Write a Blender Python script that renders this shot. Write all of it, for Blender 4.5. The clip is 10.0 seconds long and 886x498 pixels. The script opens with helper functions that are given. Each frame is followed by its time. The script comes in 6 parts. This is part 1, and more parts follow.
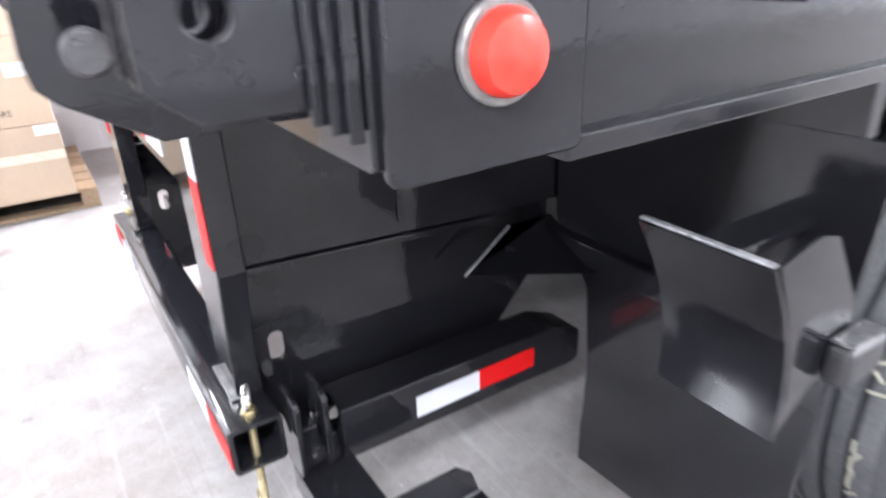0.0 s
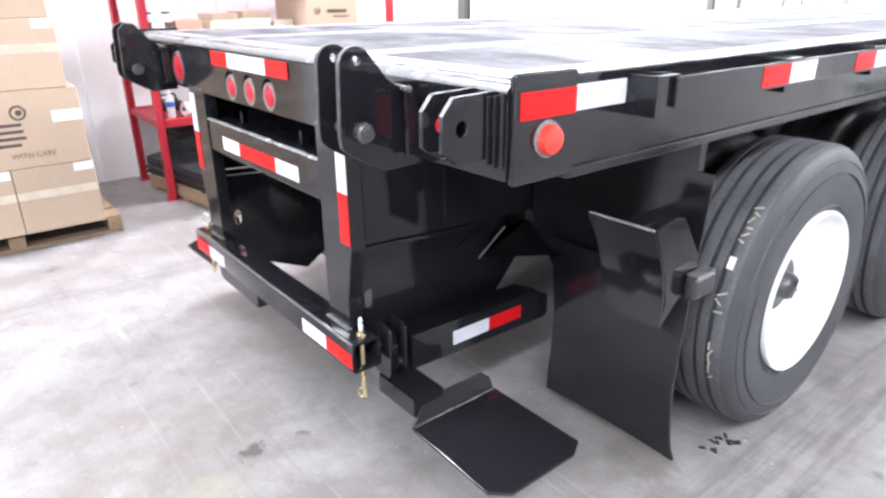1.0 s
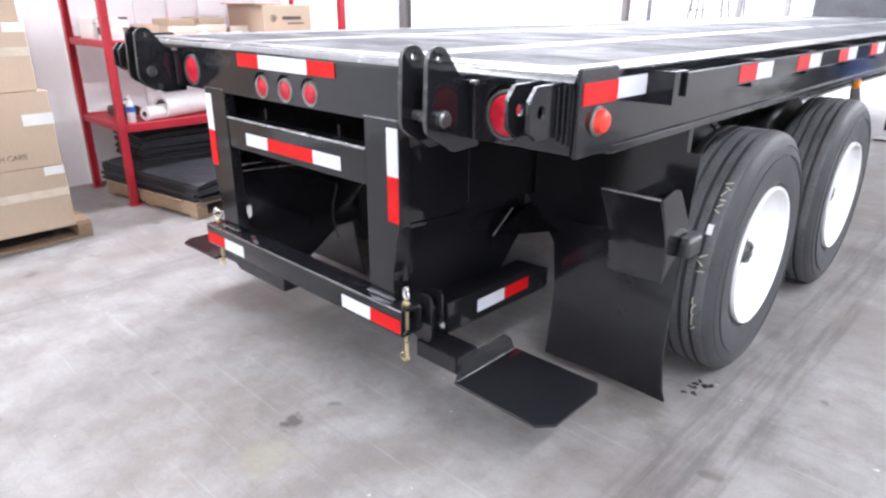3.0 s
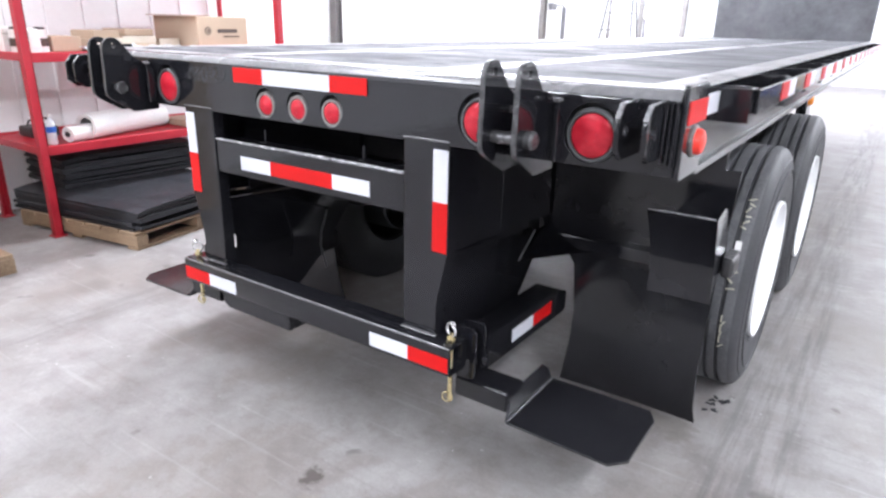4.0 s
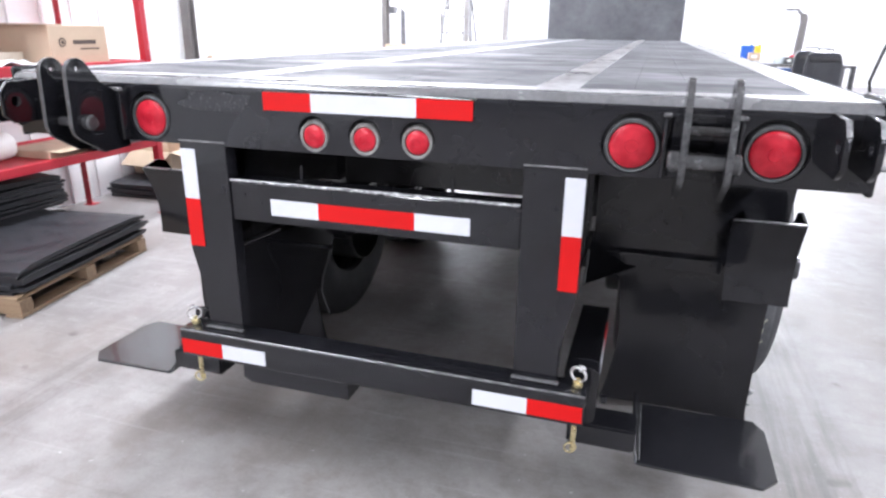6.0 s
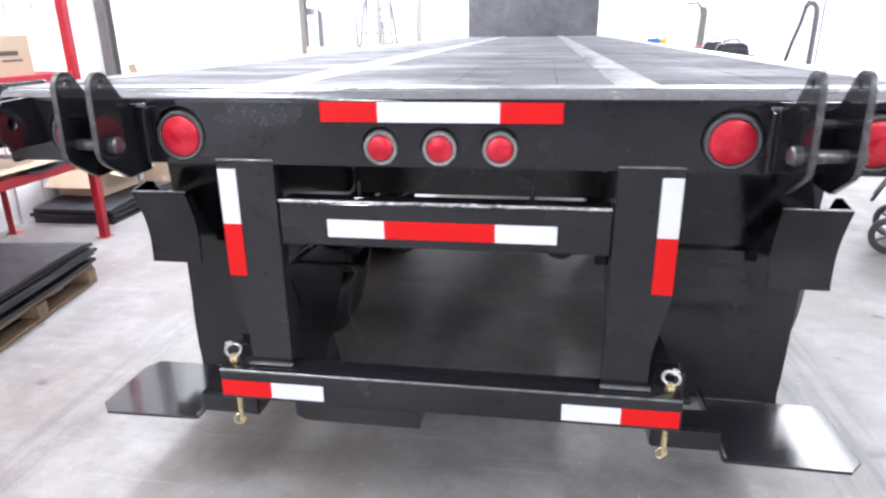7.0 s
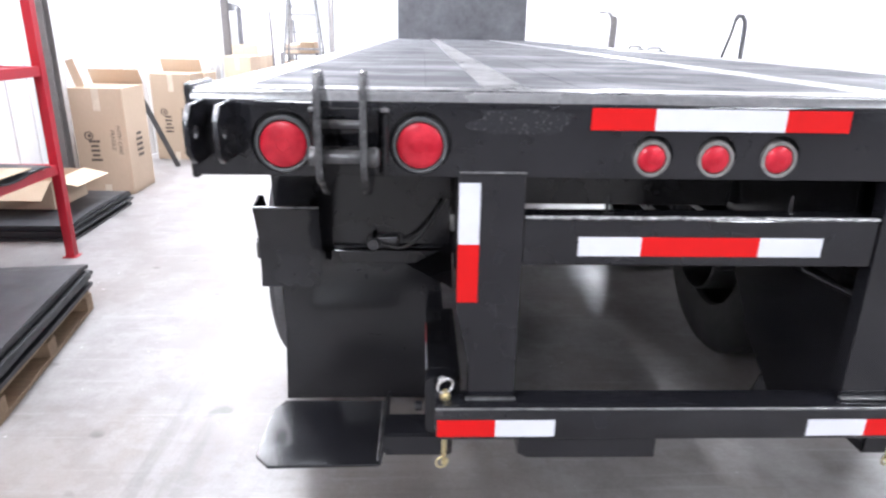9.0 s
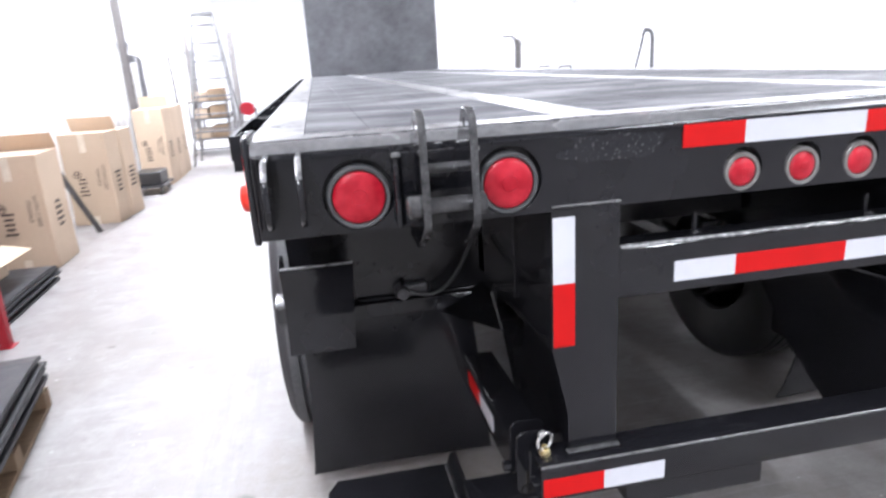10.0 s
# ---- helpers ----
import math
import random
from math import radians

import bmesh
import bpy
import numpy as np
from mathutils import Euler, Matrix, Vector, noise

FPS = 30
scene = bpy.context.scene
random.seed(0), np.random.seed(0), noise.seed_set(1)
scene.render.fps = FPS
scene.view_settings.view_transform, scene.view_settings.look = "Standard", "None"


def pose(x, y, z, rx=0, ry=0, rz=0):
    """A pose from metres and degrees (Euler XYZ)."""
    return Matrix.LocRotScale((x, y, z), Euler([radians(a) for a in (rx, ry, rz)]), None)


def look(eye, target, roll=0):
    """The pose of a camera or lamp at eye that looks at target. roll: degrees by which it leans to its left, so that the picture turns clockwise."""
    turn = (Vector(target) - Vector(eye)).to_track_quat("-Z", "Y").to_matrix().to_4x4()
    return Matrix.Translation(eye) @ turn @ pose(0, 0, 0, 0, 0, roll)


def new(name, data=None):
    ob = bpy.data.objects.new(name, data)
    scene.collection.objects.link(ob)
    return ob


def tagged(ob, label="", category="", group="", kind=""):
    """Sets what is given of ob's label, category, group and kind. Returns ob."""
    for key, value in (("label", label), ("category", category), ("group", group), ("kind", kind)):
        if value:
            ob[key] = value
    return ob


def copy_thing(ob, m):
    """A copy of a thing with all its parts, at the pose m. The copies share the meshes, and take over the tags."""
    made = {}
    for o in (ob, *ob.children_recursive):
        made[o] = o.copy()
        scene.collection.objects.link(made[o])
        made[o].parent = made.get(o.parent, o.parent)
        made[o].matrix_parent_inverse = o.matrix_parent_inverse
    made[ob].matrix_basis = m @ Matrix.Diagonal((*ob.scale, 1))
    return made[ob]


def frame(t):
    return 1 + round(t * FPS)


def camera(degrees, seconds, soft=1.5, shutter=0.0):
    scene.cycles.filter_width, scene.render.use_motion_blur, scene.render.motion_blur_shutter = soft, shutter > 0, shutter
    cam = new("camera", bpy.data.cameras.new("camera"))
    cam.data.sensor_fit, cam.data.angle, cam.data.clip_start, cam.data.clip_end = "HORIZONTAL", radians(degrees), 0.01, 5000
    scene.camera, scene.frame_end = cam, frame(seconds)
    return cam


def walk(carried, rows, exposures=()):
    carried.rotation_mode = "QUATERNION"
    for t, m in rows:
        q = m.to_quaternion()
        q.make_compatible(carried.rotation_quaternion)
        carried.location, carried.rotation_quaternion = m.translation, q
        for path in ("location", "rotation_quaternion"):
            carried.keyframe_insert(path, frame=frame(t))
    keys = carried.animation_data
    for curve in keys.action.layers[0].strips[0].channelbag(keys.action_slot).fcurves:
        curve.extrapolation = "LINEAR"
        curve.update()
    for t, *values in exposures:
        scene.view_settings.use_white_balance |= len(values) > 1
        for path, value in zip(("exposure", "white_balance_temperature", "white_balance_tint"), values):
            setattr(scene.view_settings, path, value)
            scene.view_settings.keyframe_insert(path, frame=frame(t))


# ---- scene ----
cam = camera(69.32, 10.0, soft=2.4, shutter=0.4)
PATH = [
    (0, (1.626, -0.189, 1.305), (0.090, 0.780, 0.468), -2.19),
    (0.2, (1.754, -0.332, 1.365), (0.277, 0.714, 0.514), -0.93),
    (0.3, (1.836, -0.404, 1.394), (0.343, 0.634, 0.562), -1.14),
    (0.5, (2.007, -0.595, 1.448), (0.516, 0.442, 0.610), -2.40),
    (1, (2.122, -0.866, 1.513), (0.671, 0.296, 0.775), -0.43),
    (1.5, (2.117, -1.084, 1.516), (0.791, 0.211, 0.764), -0.62),
    (2, (2.169, -1.181, 1.519), (0.851, 0.141, 0.800), 0.67),
    (2.5, (2.180, -1.243, 1.522), (0.845, 0.063, 0.804), 0.26),
    (4, (1.624, -1.501, 1.494), (0.563, 0.058, 0.828), 1.33),
    (4.5, (1.416, -1.499, 1.524), (0.455, 0.139, 0.897), 1.82),
    (5, (1.175, -1.575, 1.508), (0.466, 0.174, 0.844), 1.42),
    (5.5, (0.964, -1.629, 1.506), (0.307, 0.141, 0.845), 2.14),
    (7, (0.264, -1.616, 1.505), (-0.030, 0.252, 0.855), -0.70),
    (7.5, (0.032, -1.585, 1.480), (-0.209, 0.291, 0.830), 1.04),
    (8, (-0.191, -1.518, 1.494), (-0.410, 0.369, 0.871), -0.22),
    (8.5, (-0.461, -1.529, 1.496), (-0.423, 0.363, 0.849), 1.07),
    (9, (-0.706, -1.507, 1.494), (-0.637, 0.385, 0.851), 1.03),
    (9.5, (-0.929, -1.369, 1.475), (-0.820, 0.522, 0.832), -2.95),
    (10, (-1.094, -1.304, 1.496), (-0.758, 0.586, 0.934), -3.49),
]
EXPOSURES = [(0.0, 1.55), (0.3, 1.8), (0.5, 1.85), (1.0, 1.12), (1.5, 1.02), (2.5, 0.82), (4.0, 0.72), (5.5, 0.59), (7.5, 0.74), (9.0, 0.6), (10.0, 0.47)]
walk(cam, [(t, look(eye, target, roll)) for t, eye, target, roll in PATH], EXPOSURES)

# ---------- light ----------
world = bpy.data.worlds.new("world")
scene.world = world
world.use_nodes = True
wbg = world.node_tree.nodes["Background"]
wbg.inputs[0].default_value = (0.9, 0.95, 1.0, 1)
wbg.inputs[1].default_value = 0.15

ROOM_X0, ROOM_X1, ROOM_Y0, ROOM_Y1, ROOM_Z = -4.02, 8.0, -11.0, 21.0, 5.2
# unseen lamps; some are added, and aimed by tilt, only to brighten surfaces
LAMP_ROWS = [(-2.5, -7.5), (-2.5, -2.0), (-2.5, 3.0), (-3.4, 7.4), (-3.0, 13.5), (4.2, -7.5), (4.2, -2.0), (4.3, 6.2), (4.2, 10.5), (4.2, 15.5), (7.0, 1.5), (7.0, 8.0)]
LAMP_POWER = [320.0, 165.0, 155.0, 310.0, 720.0, 330.0, 200.0, 40.0, 120.0, 660.0, 25.0, 330.0]
LAMP_TILT = [0, 0, 18, 15, 32, 0, 0, 12, 45, 0, 40, 68]      # degrees towards the west wall
for (lx, ly), power, tilt in zip(LAMP_ROWS, LAMP_POWER, LAMP_TILT):
    ld = bpy.data.lights.new("strip_light", "AREA")
    ld.shape, ld.size, ld.size_y = "RECTANGLE", 0.5, 3.4
    ld.energy = power
    ld.color = (0.92, 0.96, 1.07)
    lo = new("strip_light", ld)
    lo.matrix_world = pose(lx, ly, ROOM_Z - 0.42, 0, tilt, 0)


# ---------- materials ----------
def base_mat(name):
    m = bpy.data.materials.new(name)
    m.use_nodes = True
    return m, m.node_tree.nodes, m.node_tree.links, m.node_tree.nodes["Principled BSDF"]


def noise_node(nodes, links, scale, detail=4.0, rough=0.55, stretch=(1, 1, 1), coord="Object"):
    tc = nodes.new("ShaderNodeTexCoord")
    mp = nodes.new("ShaderNodeMapping")
    mp.inputs["Scale"].default_value = stretch
    nz = nodes.new("ShaderNodeTexNoise")
    nz.inputs["Scale"].default_value = scale
    nz.inputs["Detail"].default_value = detail
    nz.inputs["Roughness"].default_value = rough
    links.new(tc.outputs[coord], mp.inputs["Vector"])
    links.new(mp.outputs["Vector"], nz.inputs["Vector"])
    return nz.outputs["Fac"]


def ramp(nodes, links, fac, stops):
    r = nodes.new("ShaderNodeValToRGB")
    e = r.color_ramp.elements
    while len(e) < len(stops):
        e.new(0.5)
    for el, (p, c) in zip(e, stops):
        el.position = p
        el.color = (c, c, c, 1) if isinstance(c, float) else (*c, 1)
    links.new(fac, r.inputs["Fac"])
    return r.outputs["Color"]


def mix(nodes, links, fac, a, b, mode="MIX"):
    n = nodes.new("ShaderNodeMix")
    n.data_type, n.blend_type = "RGBA", mode
    for sock, val in ((n.inputs[0], fac), (n.inputs[6], a), (n.inputs[7], b)):
        if isinstance(val, (int, float)):
            sock.default_value = val
        elif isinstance(val, tuple):
            sock.default_value = (*val, 1)
        else:
            links.new(val, sock)
    return n.outputs[2]


def bump(nodes, links, bsdf, height, strength, dist=0.01):
    b = nodes.new("ShaderNodeBump")
    b.inputs["Strength"].default_value = strength
    b.inputs["Distance"].default_value = dist
    links.new(height, b.inputs["Height"])
    links.new(b.outputs["Normal"], bsdf.inputs["Normal"])


def surface(name, dark, light, rough=(0.4, 0.6), metal=0.0, scale=6.0, fine=60.0, bumpy=0.1, stretch=(1, 1, 1), coat=0.0, spec=0.5, per_object=0.0):
    """A paint, wood, board or metal surface with broad and fine variation."""
    m, nodes, links, bsdf = base_mat(name)
    broad = noise_node(nodes, links, scale, 4, 0.6, stretch)
    grain = noise_node(nodes, links, fine, 3, 0.6, stretch)
    both = mix(nodes, links, 0.4, broad, grain)
    col = mix(nodes, links, ramp(nodes, links, both, [(0.3, 0.0), (0.7, 1.0)]), dark, light)
    if per_object:
        oi = nodes.new("ShaderNodeObjectInfo")
        hsv = nodes.new("ShaderNodeHueSaturation")
        mr = nodes.new("ShaderNodeMapRange")
        mr.inputs["To Min"].default_value, mr.inputs["To Max"].default_value = 1 - per_object, 1 + per_object
        links.new(oi.outputs["Random"], mr.inputs["Value"])
        links.new(mr.outputs["Result"], hsv.inputs["Value"])
        links.new(col, hsv.inputs["Color"])
        col = hsv.outputs["Color"]
    links.new(col, bsdf.inputs["Base Color"])
    links.new(ramp(nodes, links, broad, [(0.3, float(rough[0])), (0.7, float(rough[1]))]), bsdf.inputs["Roughness"])
    bsdf.inputs["Metallic"].default_value = metal
    bsdf.inputs["Coat Weight"].default_value = coat
    bsdf.inputs["Coat Roughness"].default_value = 0.06
    bsdf.inputs["Specular IOR Level"].default_value = spec
    if bumpy:
        bump(nodes, links, bsdf, grain, bumpy, 0.002)
    return m


# old stains on the floor: x, y, radius, strength, colour
STAINS = [(-0.60, 0.07, 0.30, 0.15, (0.15, 0.13, 0.127)), (0.24, -0.22, 0.07, 0.9, (0.09, 0.075, 0.07)), (0.35, -0.40, 0.12, 0.25, (0.34, 0.32, 0.2)), (1.12, 0.80, 0.12, 0.50, (0.12, 0.105, 0.09)), (0.03, 0.41, 0.22, 0.35, (0.13, 0.115, 0.11))]


def floor_material():
    m, nodes, links, bsdf = base_mat("concrete_floor")
    clouds = noise_node(nodes, links, 0.55, 5, 0.62)
    mottle = noise_node(nodes, links, 3.4, 9, 0.72)
    grain = noise_node(nodes, links, 90, 3, 0.6)
    drag = noise_node(nodes, links, 1.7, 7, 0.7, (1.7, 0.45, 1))
    cross = noise_node(nodes, links, 1.3, 7, 0.7, (0.8, 1.5, 1))
    smear = noise_node(nodes, links, 0.9, 6, 0.62, (1.3, 0.8, 1))
    spots = noise_node(nodes, links, 5.5, 2, 0.4)
    specks = noise_node(nodes, links, 26, 2, 0.4)
    col = mix(nodes, links, ramp(nodes, links, clouds, [(0.34, 0.0), (0.66, 1.0)]), (0.212, 0.197, 0.193), (0.29, 0.278, 0.275))
    col = mix(nodes, links, 0.54, col, ramp(nodes, links, mottle, [(0.36, (0.15, 0.136, 0.131)), (0.5, (0.26, 0.247, 0.243)), (0.64, (0.345, 0.334, 0.331))]))
    col = mix(nodes, links, ramp(nodes, links, drag, [(0.54, 0.0), (0.8, 0.3)]), col, (0.42, 0.41, 0.41))
    col = mix(nodes, links, ramp(nodes, links, smear, [(0.48, 0.0), (0.62, 0.6)]), col, (0.2, 0.172, 0.155))
    col = mix(nodes, links, ramp(nodes, links, cross, [(0.57, 0.0), (0.76, 0.6)]), col, (0.12, 0.106, 0.104))
    col = mix(nodes, links, ramp(nodes, links, spots, [(0.71, 0.0), (0.76, 0.7)]), col, (0.085, 0.072, 0.07))
    col = mix(nodes, links, ramp(nodes, links, specks, [(0.75, 0.0), (0.79, 0.7)]), col, (0.58, 0.57, 0.57))
    flake = noise_node(nodes, links, 2.3, 12, 0.74)
    col = mix(nodes, links, ramp(nodes, links, flake, [(0.51, 0.0), (0.57, 0.36)]), col, (0.17, 0.15, 0.142))
    col = mix(nodes, links, ramp(nodes, links, flake, [(0.4, 0.2), (0.46, 0.0)]), col, (0.43, 0.422, 0.42))
    for turn, sc in ((28, 5.0), (-52, 4.0), (75, 6.0)):
        tcs = nodes.new("ShaderNodeTexCoord")
        mps = nodes.new("ShaderNodeMapping")
        mps.inputs["Rotation"].default_value = (0, 0, radians(turn))
        mps.inputs["Scale"].default_value = (0.22, 6.0, 1)
        nzs = nodes.new("ShaderNodeTexNoise")
        nzs.inputs["Scale"].default_value = sc
        nzs.inputs["Detail"].default_value = 4.0
        links.new(tcs.outputs["Object"], mps.inputs["Vector"])
        links.new(mps.outputs["Vector"], nzs.inputs["Vector"])
        col = mix(nodes, links, ramp(nodes, links, nzs.outputs["Fac"], [(0.62, 0.0), (0.70, 0.2)]), col, (0.14, 0.125, 0.12) if turn != 28 else (0.48, 0.47, 0.47))
    tcd = nodes.new("ShaderNodeTexCoord")
    wob = nodes.new("ShaderNodeTexNoise")
    wob.inputs["Scale"].default_value = 4.5
    wob.inputs["Detail"].default_value = 8.0
    wob.inputs["Roughness"].default_value = 0.7
    links.new(tcd.outputs["Object"], wob.inputs["Vector"])
    warped = nodes.new("ShaderNodeMix")
    warped.data_type, warped.blend_type = "RGBA", "LINEAR_LIGHT"
    warped.inputs[0].default_value = 0.22
    links.new(tcd.outputs["Object"], warped.inputs[6])
    links.new(wob.outputs["Color"], warped.inputs[7])
    for sx_, sy_, rad, amount, tint in STAINS:
        dist = nodes.new("ShaderNodeVectorMath")
        dist.operation = "DISTANCE"
        dist.inputs[1].default_value = (sx_, sy_, 0)
        flat = nodes.new("ShaderNodeVectorMath")
        flat.operation = "MULTIPLY"
        flat.inputs[1].default_value = (1, 1, 0)
        links.new(warped.outputs[2], flat.inputs[0])
        links.new(flat.outputs["Vector"], dist.inputs[0])
        fade = nodes.new("ShaderNodeMapRange")
        fade.inputs["From Min"].default_value, fade.inputs["From Max"].default_value = rad, rad * 0.5
        fade.inputs["To Max"].default_value = amount
        links.new(dist.outputs["Value"], fade.inputs["Value"])
        col = mix(nodes, links, fade.outputs["Result"], col, tint)
    # tyre tracks beside the wheels, along y
    tc = nodes.new("ShaderNodeTexCoord")
    sx = nodes.new("ShaderNodeSeparateXYZ")
    links.new(tc.outputs["Object"], sx.inputs["Vector"])
    for centre, half, amount in ((1.46, 0.19, 0.55), (-1.62, 0.16, 0.3)):
        d = nodes.new("ShaderNodeMath")
        d.operation = "SUBTRACT"
        d.inputs[1].default_value = centre
        links.new(sx.outputs["X"], d.inputs[0])
        ab = nodes.new("ShaderNodeMath")
        ab.operation = "ABSOLUTE"
        links.new(d.outputs[0], ab.inputs[0])
        band = nodes.new("ShaderNodeMapRange")
        band.inputs["From Min"].default_value, band.inputs["From Max"].default_value = half, half * 0.55
        links.new(ab.outputs[0], band.inputs["Value"])
        streak = noise_node(nodes, links, 7.0, 5, 0.65, (2.6, 0.16, 1))
        mul = nodes.new("ShaderNodeMath")
        mul.operation = "MULTIPLY"
        links.new(band.outputs["Result"], mul.inputs[0])
        links.new(ramp(nodes, links, streak, [(0.42, 0.0), (0.62, amount)]), mul.inputs[1])
        col = mix(nodes, links, mul.outputs[0], col, (0.075, 0.07, 0.07))
    col = mix(nodes, links, 0.14, col, grain, "OVERLAY")
    links.new(col, bsdf.inputs["Base Color"])
    links.new(ramp(nodes, links, mottle, [(0.3, 0.34), (0.7, 0.56)]), bsdf.inputs["Roughness"])
    bsdf.inputs["Specular IOR Level"].default_value = 0.45
    bump(nodes, links, bsdf, mottle, 0.06, 0.004)
    return m


def plank_material():
    m, nodes, links, bsdf = base_mat("worn_deck_plank")
    streak = noise_node(nodes, links, 2.6, 7, 0.7, (0.8, 1.7, 1))
    patch = noise_node(nodes, links, 0.9, 7, 0.68, (0.8, 1.7, 1))
    grain = noise_node(nodes, links, 40, 3, 0.6, (6, 0.35, 1))
    oi = nodes.new("ShaderNodeObjectInfo")
    tone = mix(nodes, links, oi.outputs["Random"], (0.045, 0.046, 0.054), (0.07, 0.071, 0.08))
    col = mix(nodes, links, ramp(nodes, links, streak, [(0.44, 0.0), (0.64, 0.85)]), tone, (0.17, 0.171, 0.182))
    col = mix(nodes, links, ramp(nodes, links, patch, [(0.53, 0.0), (0.66, 0.7)]), col, (0.3, 0.302, 0.315))
    links.new(col, bsdf.inputs["Base Color"])
    links.new(ramp(nodes, links, streak, [(0.3, 0.82), (0.7, 0.58)]), bsdf.inputs["Roughness"])
    bsdf.inputs["Specular IOR Level"].default_value = 0.28
    bump(nodes, links, bsdf, grain, 0.25, 0.002)
    return m


def paint_black(name, rough, dust, spec=0.44):
    """Fresh black enamel: deep, glossy, a little orange peel, wavy, with nibs and dust."""
    m, nodes, links, bsdf = base_mat(name)
    broad = noise_node(nodes, links, 3.5, 5, 0.6)
    peel = noise_node(nodes, links, 60, 3, 0.6)
    wave = noise_node(nodes, links, 5, 2, 0.5)
    scuff = noise_node(nodes, links, 9, 6, 0.7, (1, 1, 0.5))
    film = noise_node(nodes, links, 2.1, 6, 0.65)
    nib = ramp(nodes, links, noise_node(nodes, links, 95, 2, 0.5), [(0.66, 0.0), (0.74, 1.0)])
    col = mix(nodes, links, ramp(nodes, links, broad, [(0.3, 0.0), (0.8, 1.0)]), (0.0085, 0.0085, 0.0105), (0.014, 0.014, 0.0168))
    col = mix(nodes, links, ramp(nodes, links, film, [(0.5, 0.0), (0.75, dust * 0.6)]), col, (0.13, 0.13, 0.135))
    col = mix(nodes, links, ramp(nodes, links, scuff, [(0.62, 0.0), (0.82, dust)]), col, (0.18, 0.175, 0.17))
    links.new(col, bsdf.inputs["Base Color"])
    links.new(ramp(nodes, links, broad, [(0.35, rough), (0.75, rough + 0.08)]), bsdf.inputs["Roughness"])
    bsdf.inputs["Specular IOR Level"].default_value = spec
    relief = mix(nodes, links, 0.22, wave, peel)
    bump(nodes, links, bsdf, mix(nodes, links, 0.1, relief, nib), 0.22, 0.004)
    return m


def worn_paint(name):
    """Black enamel rubbed to bare grey on a top edge."""
    m, nodes, links, bsdf = base_mat(name)
    wear = noise_node(nodes, links, 4, 6, 0.7, (1, 1, 1))
    fine = noise_node(nodes, links, 40, 4, 0.7)
    both = mix(nodes, links, 0.35, wear, fine)
    col = mix(nodes, links, ramp(nodes, links, both, [(0.42, 0.0), (0.56, 1.0)]), (0.1, 0.1, 0.106), (0.5, 0.5, 0.505))
    links.new(col, bsdf.inputs["Base Color"])
    links.new(ramp(nodes, links, both, [(0.3, 0.22), (0.7, 0.42)]), bsdf.inputs["Roughness"])
    bsdf.inputs["Metallic"].default_value = 0.5
    bump(nodes, links, bsdf, fine, 0.12, 0.002)
    return m


def tape_material(name, colour):
    m, nodes, links, bsdf = base_mat(name)
    wv = nodes.new("ShaderNodeTexVoronoi")
    wv.inputs["Scale"].default_value = 260
    tc = nodes.new("ShaderNodeTexCoord")
    links.new(tc.outputs["Object"], wv.inputs["Vector"])
    soil = noise_node(nodes, links, 9, 5, 0.65)
    c = mix(nodes, links, ramp(nodes, links, soil, [(0.5, 0.0), (0.8, 0.25)]), colour, tuple(0.6 * k for k in colour))
    links.new(c, bsdf.inputs["Base Color"])
    bsdf.inputs["Roughness"].default_value = 0.4
    bsdf.inputs["Specular IOR Level"].default_value = 0.2
    bump(nodes, links, bsdf, wv.outputs["Distance"], 0.15, 0.001)
    return m


def lens_material(name, colour):
    m, nodes, links, bsdf = base_mat(name)
    tc = nodes.new("ShaderNodeTexCoord")
    vo = nodes.new("ShaderNodeTexVoronoi")
    vo.inputs["Scale"].default_value = 220
    links.new(tc.outputs["Object"], vo.inputs["Vector"])
    big = noise_node(nodes, links, 28, 2, 0.5)
    c = mix(nodes, links, ramp(nodes, links, big, [(0.35, 0.0), (0.7, 1.0)]), colour, tuple(min(1, k * 1.5 + 0.02) for k in colour))
    links.new(c, bsdf.inputs["Base Color"])
    bsdf.inputs["Roughness"].default_value = 0.3
    bsdf.inputs["Coat Weight"].default_value = 0.12
    bsdf.inputs["Specular IOR Level"].default_value = 0.25
    bsdf.inputs["Coat Roughness"].default_value = 0.15
    bsdf.inputs["Subsurface Weight"].default_value = 0.15
    bsdf.inputs["Subsurface Radius"].default_value = (0.02, 0.004, 0.004)
    bump(nodes, links, bsdf, vo.outputs["Distance"], 0.2, 0.001)
    return m


M_FLOOR = floor_material()
M_WALL = surface("white_wall_panel", (0.76, 0.76, 0.77), (0.84, 0.84, 0.845), (0.45, 0.6), scale=1.2, fine=25, bumpy=0.03)
# for the unseen south wall: grey keeps its reflection in black paint dim
M_WALL_GREY = surface("grey_wall_panel", (0.2, 0.2, 0.205), (0.27, 0.27, 0.275), (0.45, 0.6), scale=1.2, fine=25, bumpy=0.03)
M_CEIL = surface("white_ceiling", (0.7, 0.7, 0.7), (0.78, 0.78, 0.78), (0.6, 0.8), scale=1.0, fine=20, bumpy=0.02)
M_BLACK = paint_black("black_gloss_enamel", 0.035, 0.01, 0.42)
M_BLACK_SOFT = paint_black("black_satin_enamel", 0.065, 0.016, 0.43)
M_UNDER = paint_black("black_chassis_paint", 0.16, 0.04)
M_WORN = worn_paint("worn_edge_paint")
# grey that paints the sheen of the black rolled rear edge
M_ROLL_SHEEN = surface("rubbed_rolled_edge", (0.1, 0.1, 0.105), (0.2, 0.2, 0.206), (0.2, 0.32), metal=0.2, scale=3, fine=70, bumpy=0.08)
